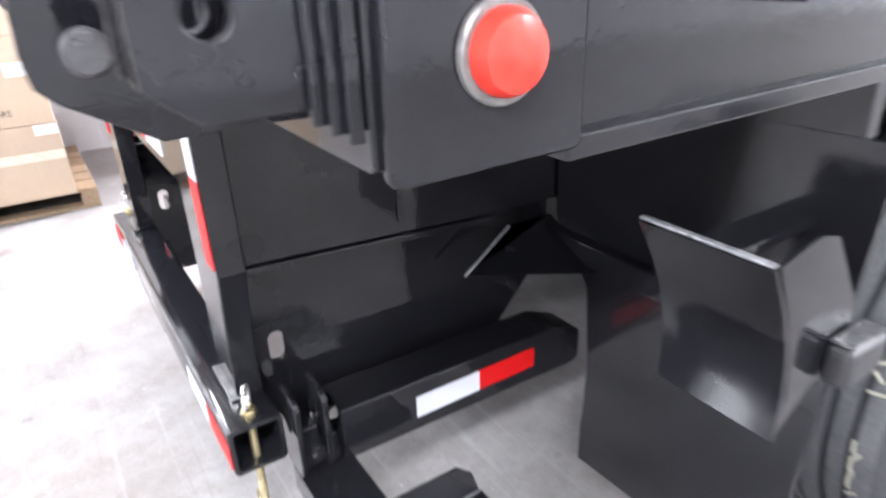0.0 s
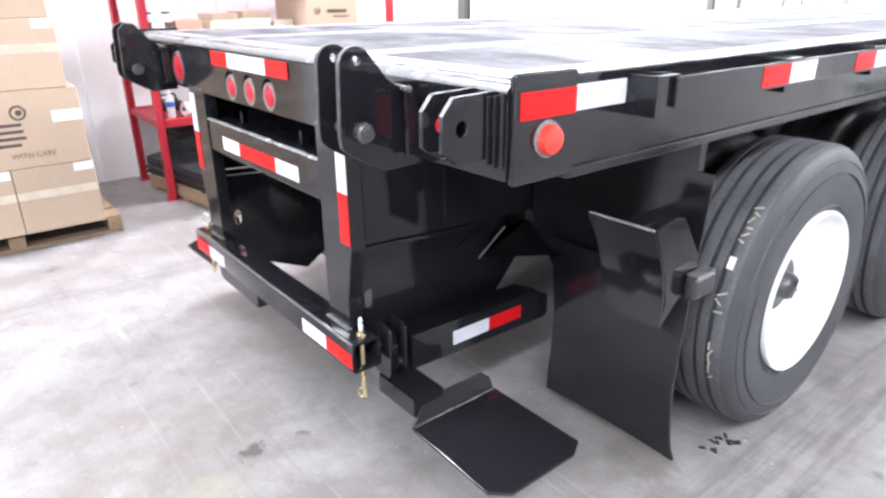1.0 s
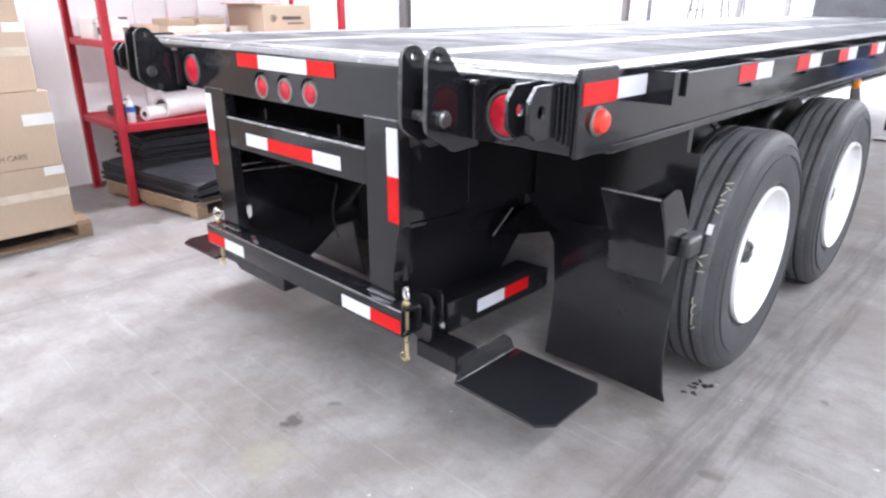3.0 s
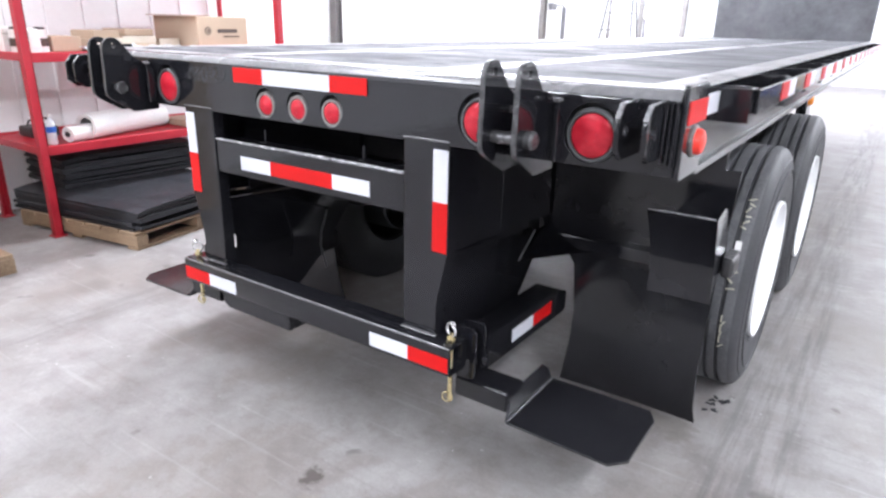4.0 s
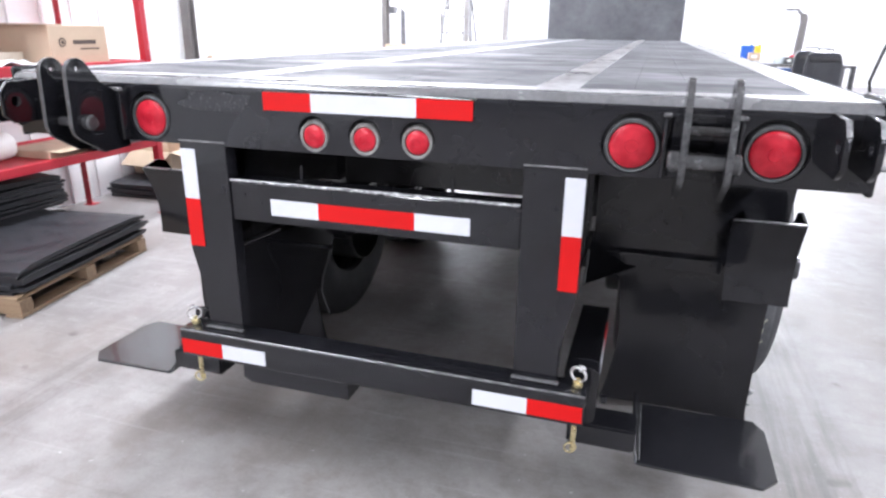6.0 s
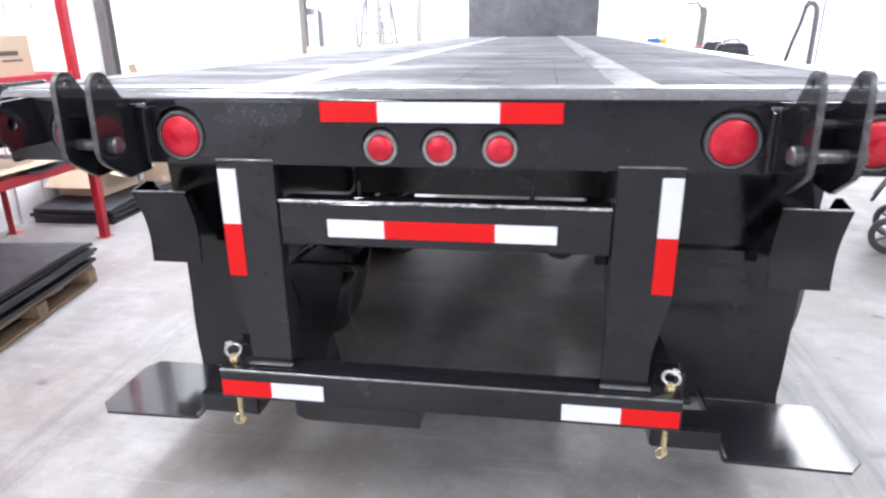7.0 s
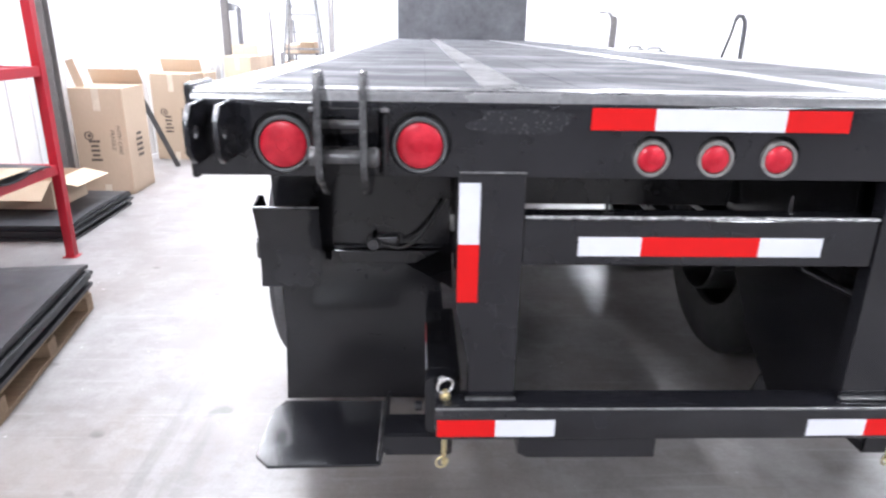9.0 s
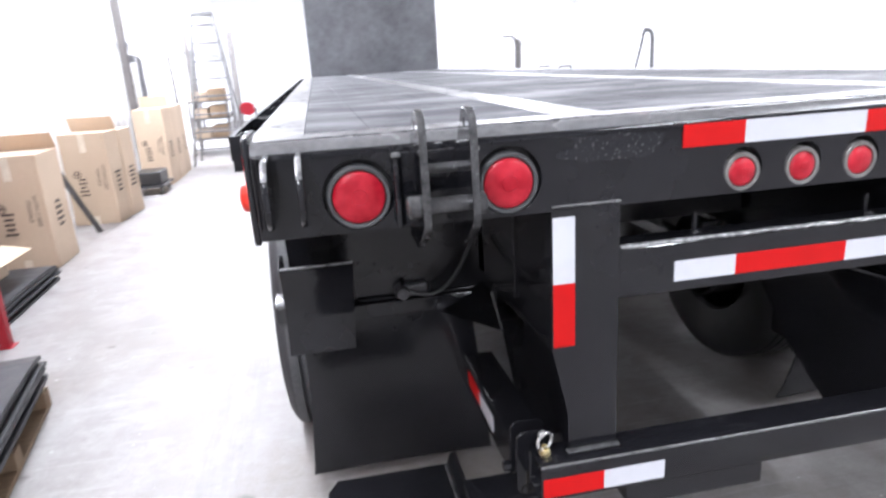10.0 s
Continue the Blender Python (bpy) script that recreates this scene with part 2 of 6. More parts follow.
M_WELD = surface("painted_weld_bead", (0.05, 0.05, 0.053), (0.34, 0.34, 0.345), (0.1, 0.22), metal=0.55, scale=22, fine=120, bumpy=0.5)
# weld spatter whose pale colour also paints the gleam of lamps on it
M_WELD_GLEAM = surface("bright_weld_spatter", (0.05, 0.05, 0.053), (0.56, 0.56, 0.57), (0.12, 0.3), metal=0.25, scale=55, fine=120, bumpy=0.7)
# pale cut edges: the reflection on glossy black edges is put into the colour
M_EDGE_GLEAM = surface("cut_steel_edge", (0.02, 0.02, 0.022), (0.42, 0.42, 0.43), (0.08, 0.2), metal=0.25, scale=24, fine=110, bumpy=0.3)
M_LUG_EDGE = surface("rough_flame_cut_edge", (0.01, 0.01, 0.011), (0.12, 0.12, 0.124), (0.12, 0.3), metal=0.3, scale=45, fine=150, bumpy=0.8)
M_PIN = surface("bare_turned_pin", (0.05, 0.05, 0.053), (0.14, 0.14, 0.144), (0.15, 0.3), metal=0.5, scale=20, fine=90, bumpy=0.3)
M_STEP = paint_black("scuffed_step_enamel", 0.1, 0.03)
M_STEP.node_tree.nodes["Principled BSDF"].inputs["Coat Weight"].default_value = 0.35
M_STEP.node_tree.nodes["Principled BSDF"].inputs["Coat Roughness"].default_value = 0.06
M_BLISTER = paint_black("blistered_enamel", 0.05, 0.012)
bl_nodes, bl_links = M_BLISTER.node_tree.nodes, M_BLISTER.node_tree.links
bl_bsdf = bl_nodes["Principled BSDF"]
# paler specks put the blisters' sparkle into the base colour
bl_glint = ramp(bl_nodes, bl_links, noise_node(bl_nodes, bl_links, 130, 3, 0.6), [(0.58, 0.0), (0.66, 1.0)])
bl_links.new(mix(bl_nodes, bl_links, bl_glint, (0.016, 0.016, 0.019), (0.07, 0.07, 0.073)), bl_bsdf.inputs["Base Color"])
M_FLAP = paint_black("glossy_flap_rubber", 0.14, 0.05)
M_PLANK = plank_material()
M_TAPE_W = tape_material("white_reflective_tape", (0.56, 0.57, 0.61))
M_TAPE_R = tape_material("red_reflective_tape", (0.52, 0.006, 0.007))
M_LENS = lens_material("red_lamp_lens", (0.34, 0.004, 0.016))
M_MARKER = lens_material("bright_marker_lens", (0.58, 0.03, 0.018))
M_AMBER = lens_material("amber_lamp_lens", (0.7, 0.22, 0.02))
M_GROMMET = surface("grey_rubber_grommet", (0.035, 0.036, 0.038), (0.09, 0.091, 0.094), (0.35, 0.5), scale=20, fine=120, bumpy=0.1)
M_GROMMET_S = surface("chrome_worn_bezel", (0.11, 0.104, 0.1), (0.29, 0.28, 0.27), (0.3, 0.45), metal=0.4, scale=25, fine=120, bumpy=0.2)
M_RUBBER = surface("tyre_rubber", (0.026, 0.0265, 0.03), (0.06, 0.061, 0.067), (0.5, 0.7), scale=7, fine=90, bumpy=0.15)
# inner tyres: the shade under the deck is put into this darker rubber
M_RUBBER_SHADED = surface("clean_tyre_rubber", (0.008, 0.008, 0.009), (0.018, 0.018, 0.02), (0.45, 0.65), scale=7, fine=90, bumpy=0.15)
M_TREAD = surface("dusty_tread_rubber", (0.042, 0.043, 0.047), (0.125, 0.126, 0.133), (0.55, 0.75), scale=9, fine=90, bumpy=0.2)
M_RIM = surface("white_painted_wheel", (0.78, 0.79, 0.8), (0.84, 0.85, 0.86), (0.3, 0.42), scale=5, fine=60, bumpy=0.03)
M_STEEL = surface("dark_oiled_steel", (0.06, 0.06, 0.065), (0.13, 0.13, 0.135), (0.3, 0.5), metal=0.8, scale=12, fine=80, bumpy=0.2)
M_ZINC = surface("yellow_zinc", (0.52, 0.42, 0.2), (0.7, 0.62, 0.4), (0.2, 0.4), metal=0.85, scale=20, fine=100, bumpy=0.1)
M_BRIGHT = surface("bright_zinc", (0.6, 0.6, 0.6), (0.8, 0.79, 0.78), (0.2, 0.35), metal=0.85, scale=20, fine=100, bumpy=0.1)
M_CHALK = surface("tyre_crayon", (0.3, 0.29, 0.23), (0.5, 0.48, 0.4), (0.8, 0.9), scale=40, fine=150, bumpy=0.1)
M_CARD = surface("cardboard", (0.48, 0.365, 0.265), (0.56, 0.435, 0.325), (0.7, 0.85), scale=2.5, fine=70, bumpy=0.08, stretch=(1, 1, 0.3), per_object=0.1)
M_CARD_IN = surface("cardboard_inside", (0.46, 0.36, 0.25), (0.55, 0.44, 0.32), (0.7, 0.85), scale=3, fine=70, bumpy=0.08)
M_PACKTAPE = surface("clear_packing_tape", (0.6, 0.52, 0.42), (0.68, 0.6, 0.5), (0.2, 0.35), scale=8, fine=60, bumpy=0.05)
M_PAPER = surface("white_paper_label", (0.74, 0.73, 0.71), (0.82, 0.82, 0.8), (0.6, 0.7), scale=8, fine=60, bumpy=0.03)
M_INK = surface("dark_print", (0.07, 0.05, 0.045), (0.11, 0.085, 0.07), (0.7, 0.8), scale=20, fine=60, bumpy=0.0)
M_RED = surface("red_rack_paint", (0.36, 0.010, 0.024), (0.47, 0.018, 0.034), (0.35, 0.5), scale=5, fine=60, bumpy=0.06)
M_MAT = surface("black_rubber_sheet", (0.009, 0.010, 0.013), (0.034, 0.035, 0.041), (0.36, 0.6), scale=7, fine=70, bumpy=0.25, per_object=0.2)
M_PALLET = surface("pallet_wood", (0.2, 0.13, 0.08), (0.36, 0.26, 0.17), (0.7, 0.85), scale=8, fine=60, bumpy=0.3, stretch=(1, 6, 6), per_object=0.15)
M_POST = surface("grey_brown_column", (0.11, 0.1, 0.098), (0.17, 0.16, 0.155), (0.5, 0.65), scale=4, fine=50, bumpy=0.05)
M_PIPE = surface("grey_conduit", (0.1, 0.1, 0.11), (0.2, 0.2, 0.21), (0.35, 0.5), metal=0.3, scale=8, fine=60, bumpy=0.05)
M_WHITE_ROLL = surface("white_vinyl_roll", (0.68, 0.67, 0.66), (0.78, 0.78, 0.77), (0.35, 0.5), scale=5, fine=50, bumpy=0.05)
M_BLUE = surface("blue_plastic", (0.015, 0.09, 0.42), (0.03, 0.15, 0.55), (0.3, 0.45), scale=5, fine=60, bumpy=0.03)
M_YELLOW = surface("yellow_plastic", (0.55, 0.4, 0.03), (0.7, 0.52, 0.06), (0.35, 0.5), scale=6, fine=60, bumpy=0.03)
M_GREYBIN = surface("dark_grey_tank", (0.04, 0.041, 0.047), (0.06, 0.061, 0.068), (0.24, 0.28), metal=0.0, scale=2, fine=50, bumpy=0.05)
M_PAIL = surface("pale_plastic_pail", (0.55, 0.6, 0.58), (0.66, 0.7, 0.68), (0.4, 0.55), scale=5, fine=50, bumpy=0.03)
M_ALU = surface("aluminium", (0.16, 0.16, 0.165), (0.24, 0.24, 0.245), (0.3, 0.45), metal=0.5, scale=8, fine=80, bumpy=0.05)
M_DARKPLASTIC = surface("black_plastic", (0.02, 0.02, 0.022), (0.04, 0.04, 0.042), (0.3, 0.45), scale=8, fine=60, bumpy=0.05)
M_PET = surface("clear_bottle", (0.62, 0.68, 0.72), (0.72, 0.77, 0.8), (0.1, 0.2), scale=6, fine=40, bumpy=0.0, coat=0.5)
M_GALV = surface("head_sheet_steel", (0.075, 0.077, 0.085), (0.17, 0.173, 0.185), (0.3, 0.5), metal=0.3, scale=1.6, fine=9, bumpy=0.04)
M_HOUSING = surface("lamp_housing", (0.7, 0.7, 0.7), (0.78, 0.78, 0.78), (0.4, 0.5), scale=5, fine=40, bumpy=0.0)
M_GLOW = bpy.data.materials.new("lamp_diffuser")
M_GLOW.use_nodes = True
M_GLOW.node_tree.nodes["Principled BSDF"].inputs["Emission Color"].default_value = (1, 0.98, 0.96, 1)
M_GLOW.node_tree.nodes["Principled BSDF"].inputs["Emission Strength"].default_value = 4.0


# ---------- building helpers ----------
def thing(name, label, category, group="", kind="", at=(0, 0, 0)):
    e = new(name)
    e.empty_display_size = 0.1
    e.location = at
    return tagged(e, label, category, group, kind)


def mesh_ob(name, me, material, parent=None, label=""):
    if material:
        me.materials.clear()
        me.materials.append(material)
    ob = new(name, me)
    if parent:
        ob.parent = parent
    if label:
        ob["label"] = label
    return ob


def part(name, bm, material, parent=None, label="", smooth=False):
    bmesh.ops.recalc_face_normals(bm, faces=bm.faces[:])
    me = bpy.data.meshes.new(name)
    bm.to_mesh(me)
    bm.free()
    if smooth:
        me.shade_smooth()
        me.set_sharp_from_angle(angle=0.6)
    return mesh_ob(name, me, material, parent, label)


def add_box(bm, x0, x1, y0, y1, z0, z1):
    vs = [bm.verts.new((x, y, z)) for x in sorted((x0, x1)) for y in sorted((y0, y1)) for z in sorted((z0, z1))]
    for f in ((0, 1, 3, 2), (4, 6, 7, 5), (0, 4, 5, 1), (2, 3, 7, 6), (0, 2, 6, 4), (1, 5, 7, 3)):
        bm.faces.new([vs[i] for i in f])
    return vs


def box_bm(x0, x1, y0, y1, z0, z1, bevel=0.0, seg=2):
    bm = bmesh.new()
    add_box(bm, x0, x1, y0, y1, z0, z1)
    if bevel:
        bmesh.ops.bevel(bm, geom=bm.edges[:], offset=bevel, segments=seg, profile=0.5, affect="EDGES")
    return bm


def box(name, dims, material, parent=None, label="", bevel=0.003):
    return part(name, box_bm(*dims, bevel), material, parent, label)


def prism_bm(outline, depth, m=None, bevel=0.0, seg=2):
    """A flat outline in its x and y, drawn out along z by depth, then set by m."""
    bm = bmesh.new()
    lo = [bm.verts.new((x, y, 0)) for x, y in outline]
    hi = [bm.verts.new((x, y, depth)) for x, y in outline]
    n = len(outline)
    bm.faces.new(lo[::-1])
    bm.faces.new(hi)
    for i in range(n):
        bm.faces.new((lo[i], lo[(i + 1) % n], hi[(i + 1) % n], hi[i]))
    if bevel:
        bmesh.ops.recalc_face_normals(bm, faces=bm.faces[:])
        bmesh.ops.bevel(bm, geom=bm.edges[:], offset=bevel, segments=seg, profile=0.5, affect="EDGES")
    if m is not None:
        bm.transform(m)
    return bm


YZ = Matrix(((0, 0, 1, 0), (1, 0, 0, 0), (0, 1, 0, 0), (0, 0, 0, 1)))   # outline (y, z), depth along x
XZ = Matrix(((1, 0, 0, 0), (0, 0, 1, 0), (0, 1, 0, 0), (0, 0, 0, 1)))   # outline (x, z), depth along y


def curve_mesh(name, splines, depth2d=0.0, bevel=0.0, flat=True, res=2, cyclic=True):
    cu = bpy.data.curves.new(name, "CURVE")
    cu.dimensions = "2D" if flat else "3D"
    if flat:
        cu.fill_mode = "BOTH"
    cu.extrude, cu.bevel_depth, cu.bevel_resolution = depth2d, bevel, res
    for pts in splines:
        sp = cu.splines.new("POLY")
        sp.points.add(len(pts) - 1)
        for p, c in zip(sp.points, pts):
            p.co = (*c, *([0.0] * (3 - len(c))), 1)
        sp.use_cyclic_u = cyclic
    ob = bpy.data.objects.new(name, cu)
    me = bpy.data.meshes.new_from_object(ob)
    bpy.data.objects.remove(ob)
    bpy.data.curves.remove(cu)
    return me


def circle(cx, cy, r, n=24, r2=None, turn=0.0):
    return [(cx + r * math.cos(2 * math.pi * i / n + turn), cy + (r2 or r) * math.sin(2 * math.pi * i / n + turn)) for i in range(n)]


def rounded(x0, x1, y0, y1, r, n=4):
    pts = []
    for cx, cy, a in ((x1 - r, y1 - r, 0), (x0 + r, y1 - r, 90), (x0 + r, y0 + r, 180), (x1 - r, y0 + r, 270)):
        pts += [(cx + r * math.cos(radians(a + 90 * i / n)), cy + r * math.sin(radians(a + 90 * i / n))) for i in range(n + 1)]
    return pts


def plate(name, outline, holes, thick, m, material, parent=None, label="", bevel=0.0015):
    """A plate with real holes; the outline lies in the plane that m sets, the thickness is centred on it."""
    me = curve_mesh(name, [outline, *holes], depth2d=thick / 2 - bevel, bevel=bevel, res=1)
    me.transform(m)
    return mesh_ob(name, me, material, parent, label)


def edge_faces(ob, material, above=0.0):
    """Gives the cut edges of a plate that stands across x a rough or gleam-painted look."""
    ob.data.materials.append(material)
    for p in ob.data.polygons:
        if abs(p.normal.x) < 0.9 and p.center.z > above:
            p.material_index = 1
    return ob


def pipe(name, pts, r, material, parent=None, label="", closed=False, res=3):
    me = curve_mesh(name, [pts], bevel=r, flat=False, res=res, cyclic=closed)
    me.shade_smooth()
    return mesh_ob(name, me, material, parent, label)


def lathe_bm(profile, n=32, m=None):
    """profile: (radius, height) pairs turned about z."""
    bm = bmesh.new()
    rings = []
    for r, h in profile:
        if r < 1e-6:
            rings.append([bm.verts.new((0, 0, h))])
        else:
            rings.append([bm.verts.new((r * math.cos(2 * math.pi * i / n), r * math.sin(2 * math.pi * i / n), h)) for i in range(n)])
    for a, b in zip(rings, rings[1:]):
        for i in range(n):
            j = (i + 1) % n
            if len(a) == 1 and len(b) > 1:
                bm.faces.new((a[0], b[i], b[j]))
            elif len(b) == 1 and len(a) > 1:
                bm.faces.new((a[i], a[j], b[0]))
            elif len(a) > 1:
                bm.faces.new((a[i], a[j], b[j], b[i]))
    if m is not None:
        bm.transform(m)
    return bm


def lathe(name, profile, m, material, parent=None, label="", n=32):
    return part(name, lathe_bm(profile, n, m), material, parent, label, smooth=True)


REAR = pose(0, 0, 0, 90, 0, 0)     # a turned part's axis towards the rear (-y)


def side_axis(s):
    return pose(0, 0, 0, 0, 90 * s, 0)


def words(text, size, m, material, parent, label=""):
    cu = bpy.data.curves.new("print", "FONT")
    cu.body, cu.size, cu.align_x, cu.align_y = text, size, "CENTER", "CENTER"
    cu.extrude = 0.0004
    ob = bpy.data.objects.new("print", cu)
    me = bpy.data.meshes.new_from_object(ob)
    bpy.data.objects.remove(ob)
    bpy.data.curves.remove(cu)
    me.transform(m)
    return mesh_ob("print", me, material, parent, label)


# ---------- the hall ----------
fb = bmesh.new()
add_box(fb, ROOM_X0 - 0.2, ROOM_X1 + 0.2, ROOM_Y0 - 0.2, ROOM_Y1 + 0.2, -0.15, 0.0)
floor_ob = tagged(part("floor", fb, M_FLOOR), "polished grey concrete workshop floor with stains and tyre marks", "floor", kind="structure")


def ribbed_wall(name, length, height, m, label, material=None):
    """A sheet-metal wall with standing ribs at 0.3 m."""
    bm = bmesh.new()
    add_box(bm, 0, length, 0, 0.16, 0, height)
    x = 0.15
    while x < length:
        add_box(bm, x - 0.018, x + 0.018, -0.018, -0.002, 0.0, height)
        x += 0.3
    add_box(bm, 0, length, -0.03, -0.021, 2.05, 2.1)
    bm.transform(m)
    return tagged(part(name, bm, material or M_WALL), label, "wall", kind="structure")


WL = "white ribbed sheet-metal workshop wall"
ribbed_wall("wall_west", ROOM_Y1 - ROOM_Y0, ROOM_Z, pose(ROOM_X0, ROOM_Y0, 0, 0, 0, 90), WL)
ribbed_wall("wall_east", ROOM_Y1 - ROOM_Y0, ROOM_Z, pose(ROOM_X1, ROOM_Y1, 0, 0, 0, -90), WL)
ribbed_wall("wall_north", ROOM_X1 - ROOM_X0, ROOM_Z, pose(ROOM_X0, ROOM_Y1, 0), WL)
# unseen south wall, grey so that the rear faces reflect less light
ribbed_wall("wall_south", ROOM_X1 - ROOM_X0, ROOM_Z, pose(ROOM_X1, ROOM_Y0, 0, 0, 0, 180), "grey ribbed sheet-metal workshop wall", M_WALL_GREY)
tagged(box("ceiling", (ROOM_X0 - 0.2, ROOM_X1 + 0.2, ROOM_Y0 - 0.2, ROOM_Y1 + 0.2, ROOM_Z, ROOM_Z + 0.15), M_CEIL, bevel=0),
       "plain white workshop ceiling", "ceiling", kind="structure")
for lx, ly in LAMP_ROWS:
    lt = thing("ceiling_light", "long white strip light hung under the ceiling", "ceiling light", "strip lights of the hall", at=(lx, ly, ROOM_Z))
    box("housing", (-0.3, 0.3, -1.8, 1.8, -0.25, -0.1), M_HOUSING, lt, bevel=0.02)
    box("diffuser", (-0.26, 0.26, -1.72, 1.72, -0.29, -0.254), M_GLOW, lt, bevel=0.01)
    for dy in (-1.2, 1.2):
        box("hanger", (-0.01, 0.01, dy - 0.01, dy + 0.01, -0.1, 0.0), M_PIPE, lt, bevel=0)


# ---------- the flatbed trailer ----------
DECK = 1.362          # top of the deck
FACE_B = 1.165        # bottom of the rear beam
HALF = 1.235          # half width of the rear beam
trailer = thing("flatbed_trailer", "glossy black flatbed semi-trailer with reflective tape and white wheels", "trailer")

# rear beam: a bent face plate with lamp openings, top flange and return
LAMPS_BIG = [(-1.03, 1.237), (-0.71, 1.237), (0.715, 1.24), (1.033, 1.24)]
LAMPS_SMALL = [(-0.153, 1.212), (0.003, 1.212), (0.158, 1.213)]
holes = [circle(x, z + 0.007, 0.075, 32) for x, z in LAMPS_BIG] + [circle(x, z + 0.009, 0.050, 28) for x, z in LAMPS_SMALL]
beam = plate("rear_beam", rounded(-HALF, HALF, FACE_B, DECK - 0.0365, 0.006), holes, 0.012, XZ @ pose(0, 0, 0.008), M_BLACK, trailer)
bm = bmesh.new()
n_arc = 8
prof = [(0.0, DECK - 0.036)] + [(0.034 - 0.034 * math.cos(radians(90 * i / n_arc)), DECK - 0.036 + 0.034 * math.sin(radians(90 * i / n_arc))) for i in range(n_arc + 1)] + [(0.125, DECK - 0.002), (0.125, DECK - 0.014), (0.034, DECK - 0.014), (0.014, DECK - 0.036)]
part("rear_flange", prism_bm(prof, 2 * HALF, YZ @ pose(0, 0, -HALF)), M_BLACK, trailer, smooth=True)
# sheen painted as grey on the up-facing faces of the black roll
bpy.data.objects["rear_flange"].data.materials.append(M_ROLL_SHEEN)
for p in bpy.data.objects["rear_flange"].data.polygons:
    if p.normal.z > 0.45:
        p.material_index = 1
box("rear_edge_strip", (-HALF, HALF, 0.036, 0.1255, DECK - 0.0018, DECK + 0.001), M_WORN, trailer, "worn grey steel deck edge", bevel=0.0006)
bm = bmesh.new()
add_box(bm, -HALF, HALF, 0.1, 0.13, FACE_B, DECK - 0.03)
add_box(bm, -HALF, HALF, 0.018, 0.1, FACE_B - 0.004, FACE_B + 0.006)
part("beam_back", bm, M_UNDER, trailer)

def round_lamp(name, x, z, r, grommet_mat, depth, dome):
    gr = r * (1.25 if r > 0.04 else 1.38)
    pocket = lathe("lamp_pocket", [(gr * 1.12, -0.03), (gr * 1.12, 0.006), (gr * 1.1, 0.006), (gr * 1.1, -0.028), (0, -0.028)],
                   pose(x, 0.012, z + (0.007 if r > 0.04 else 0.009)) @ REAR, M_DARKPLASTIC, trailer)
    g = lathe("grommet", [(gr, -0.03), (gr, -0.006), (gr * 0.97, 0.002), (gr * 0.93, 0.005), (r * 1.06, 0.004), (r * 1.01, -0.004), (r * 1.0, -0.02)],
              pose(x, depth, z) @ REAR, grommet_mat, trailer)
    prof = [(r * math.sin(radians(a)), dome * math.cos(radians(a))) for a in range(0, 91, 10)]
    lens = lathe(name, prof + [(r, -0.015)], pose(x, depth, z) @ REAR, M_LENS, trailer, n=36)
    for k in (0.3,):
        a = math.asin(k)
        lathe("lens_ring", [(r * k - 0.0012, dome * math.cos(a) - 0.001), (r * k, dome * math.cos(a) + 0.0009), (r * k + 0.0012, dome * math.cos(a) - 0.001)],
              pose(x, depth, z) @ REAR, M_LENS, lens, n=36)


for x, z in LAMPS_BIG:
    round_lamp("tail_lamp", x, z, 0.0545, M_GROMMET, 0.004, 0.008)
for x, z in LAMPS_SMALL:
    round_lamp("identification_lamp", x, z, 0.0335, M_GROMMET_S, 0.006, 0.010)


def tape(x0, x1, y, z0, z1, colour, parent):
    """A strip of tape on a rear face at depth y."""
    return box("reflective_tape", (x0, x1, y - 0.0022, y - 0.0004, z0, z1), M_TAPE_R if colour == "r" else M_TAPE_W, parent,
               "red reflective tape" if colour == "r" else "white reflective tape", bevel=0.0)


for c, x0, x1 in (("r", -0.308, -0.156), ("w", -0.156, 0.157), ("r", 0.157, 0.312)):
    tape(x0, x1, 0.0, 1.280, 1.331, c, trailer)
for c, x0, x1 in (("w", -0.312, -0.153), ("r", -0.153, 0.149), ("w", 0.149, 0.311)):
    tape(x0, x1, 0.006, 0.964, 1.014, c, trailer)

# a patch of blistered paint on the beam
bm = bmesh.new()
bmesh.ops.create_grid(bm, x_segments=60, y_segments=24, size=0.5)
gone = []
for v in bm.verts:
    u = max(0.0, 1 - (2 * v.co.x) ** 2) * max(0.0, 1 - (2 * v.co.y) ** 2)
    n1 = noise.noise(Vector((v.co.x * 5, v.co.y * 3, 1.0)))
    if u < 0.22 + 0.5 * n1:
        gone.append(v)
    hgt = 0.003 * abs(noise.noise(Vector((v.co.x * 34, v.co.y * 14, 4.0)))) * min(1.0, u * 3)
    v.co = (-0.475 + v.co.x * 0.26 + 0.02 * v.co.y, 0.0016 - hgt, 1.297 + v.co.y * 0.07)
bmesh.ops.delete(bm, geom=gone, context="VERTS")
part("blistered_paint", bm, M_BLISTER, trailer, "blistered rough paint", smooth=True)

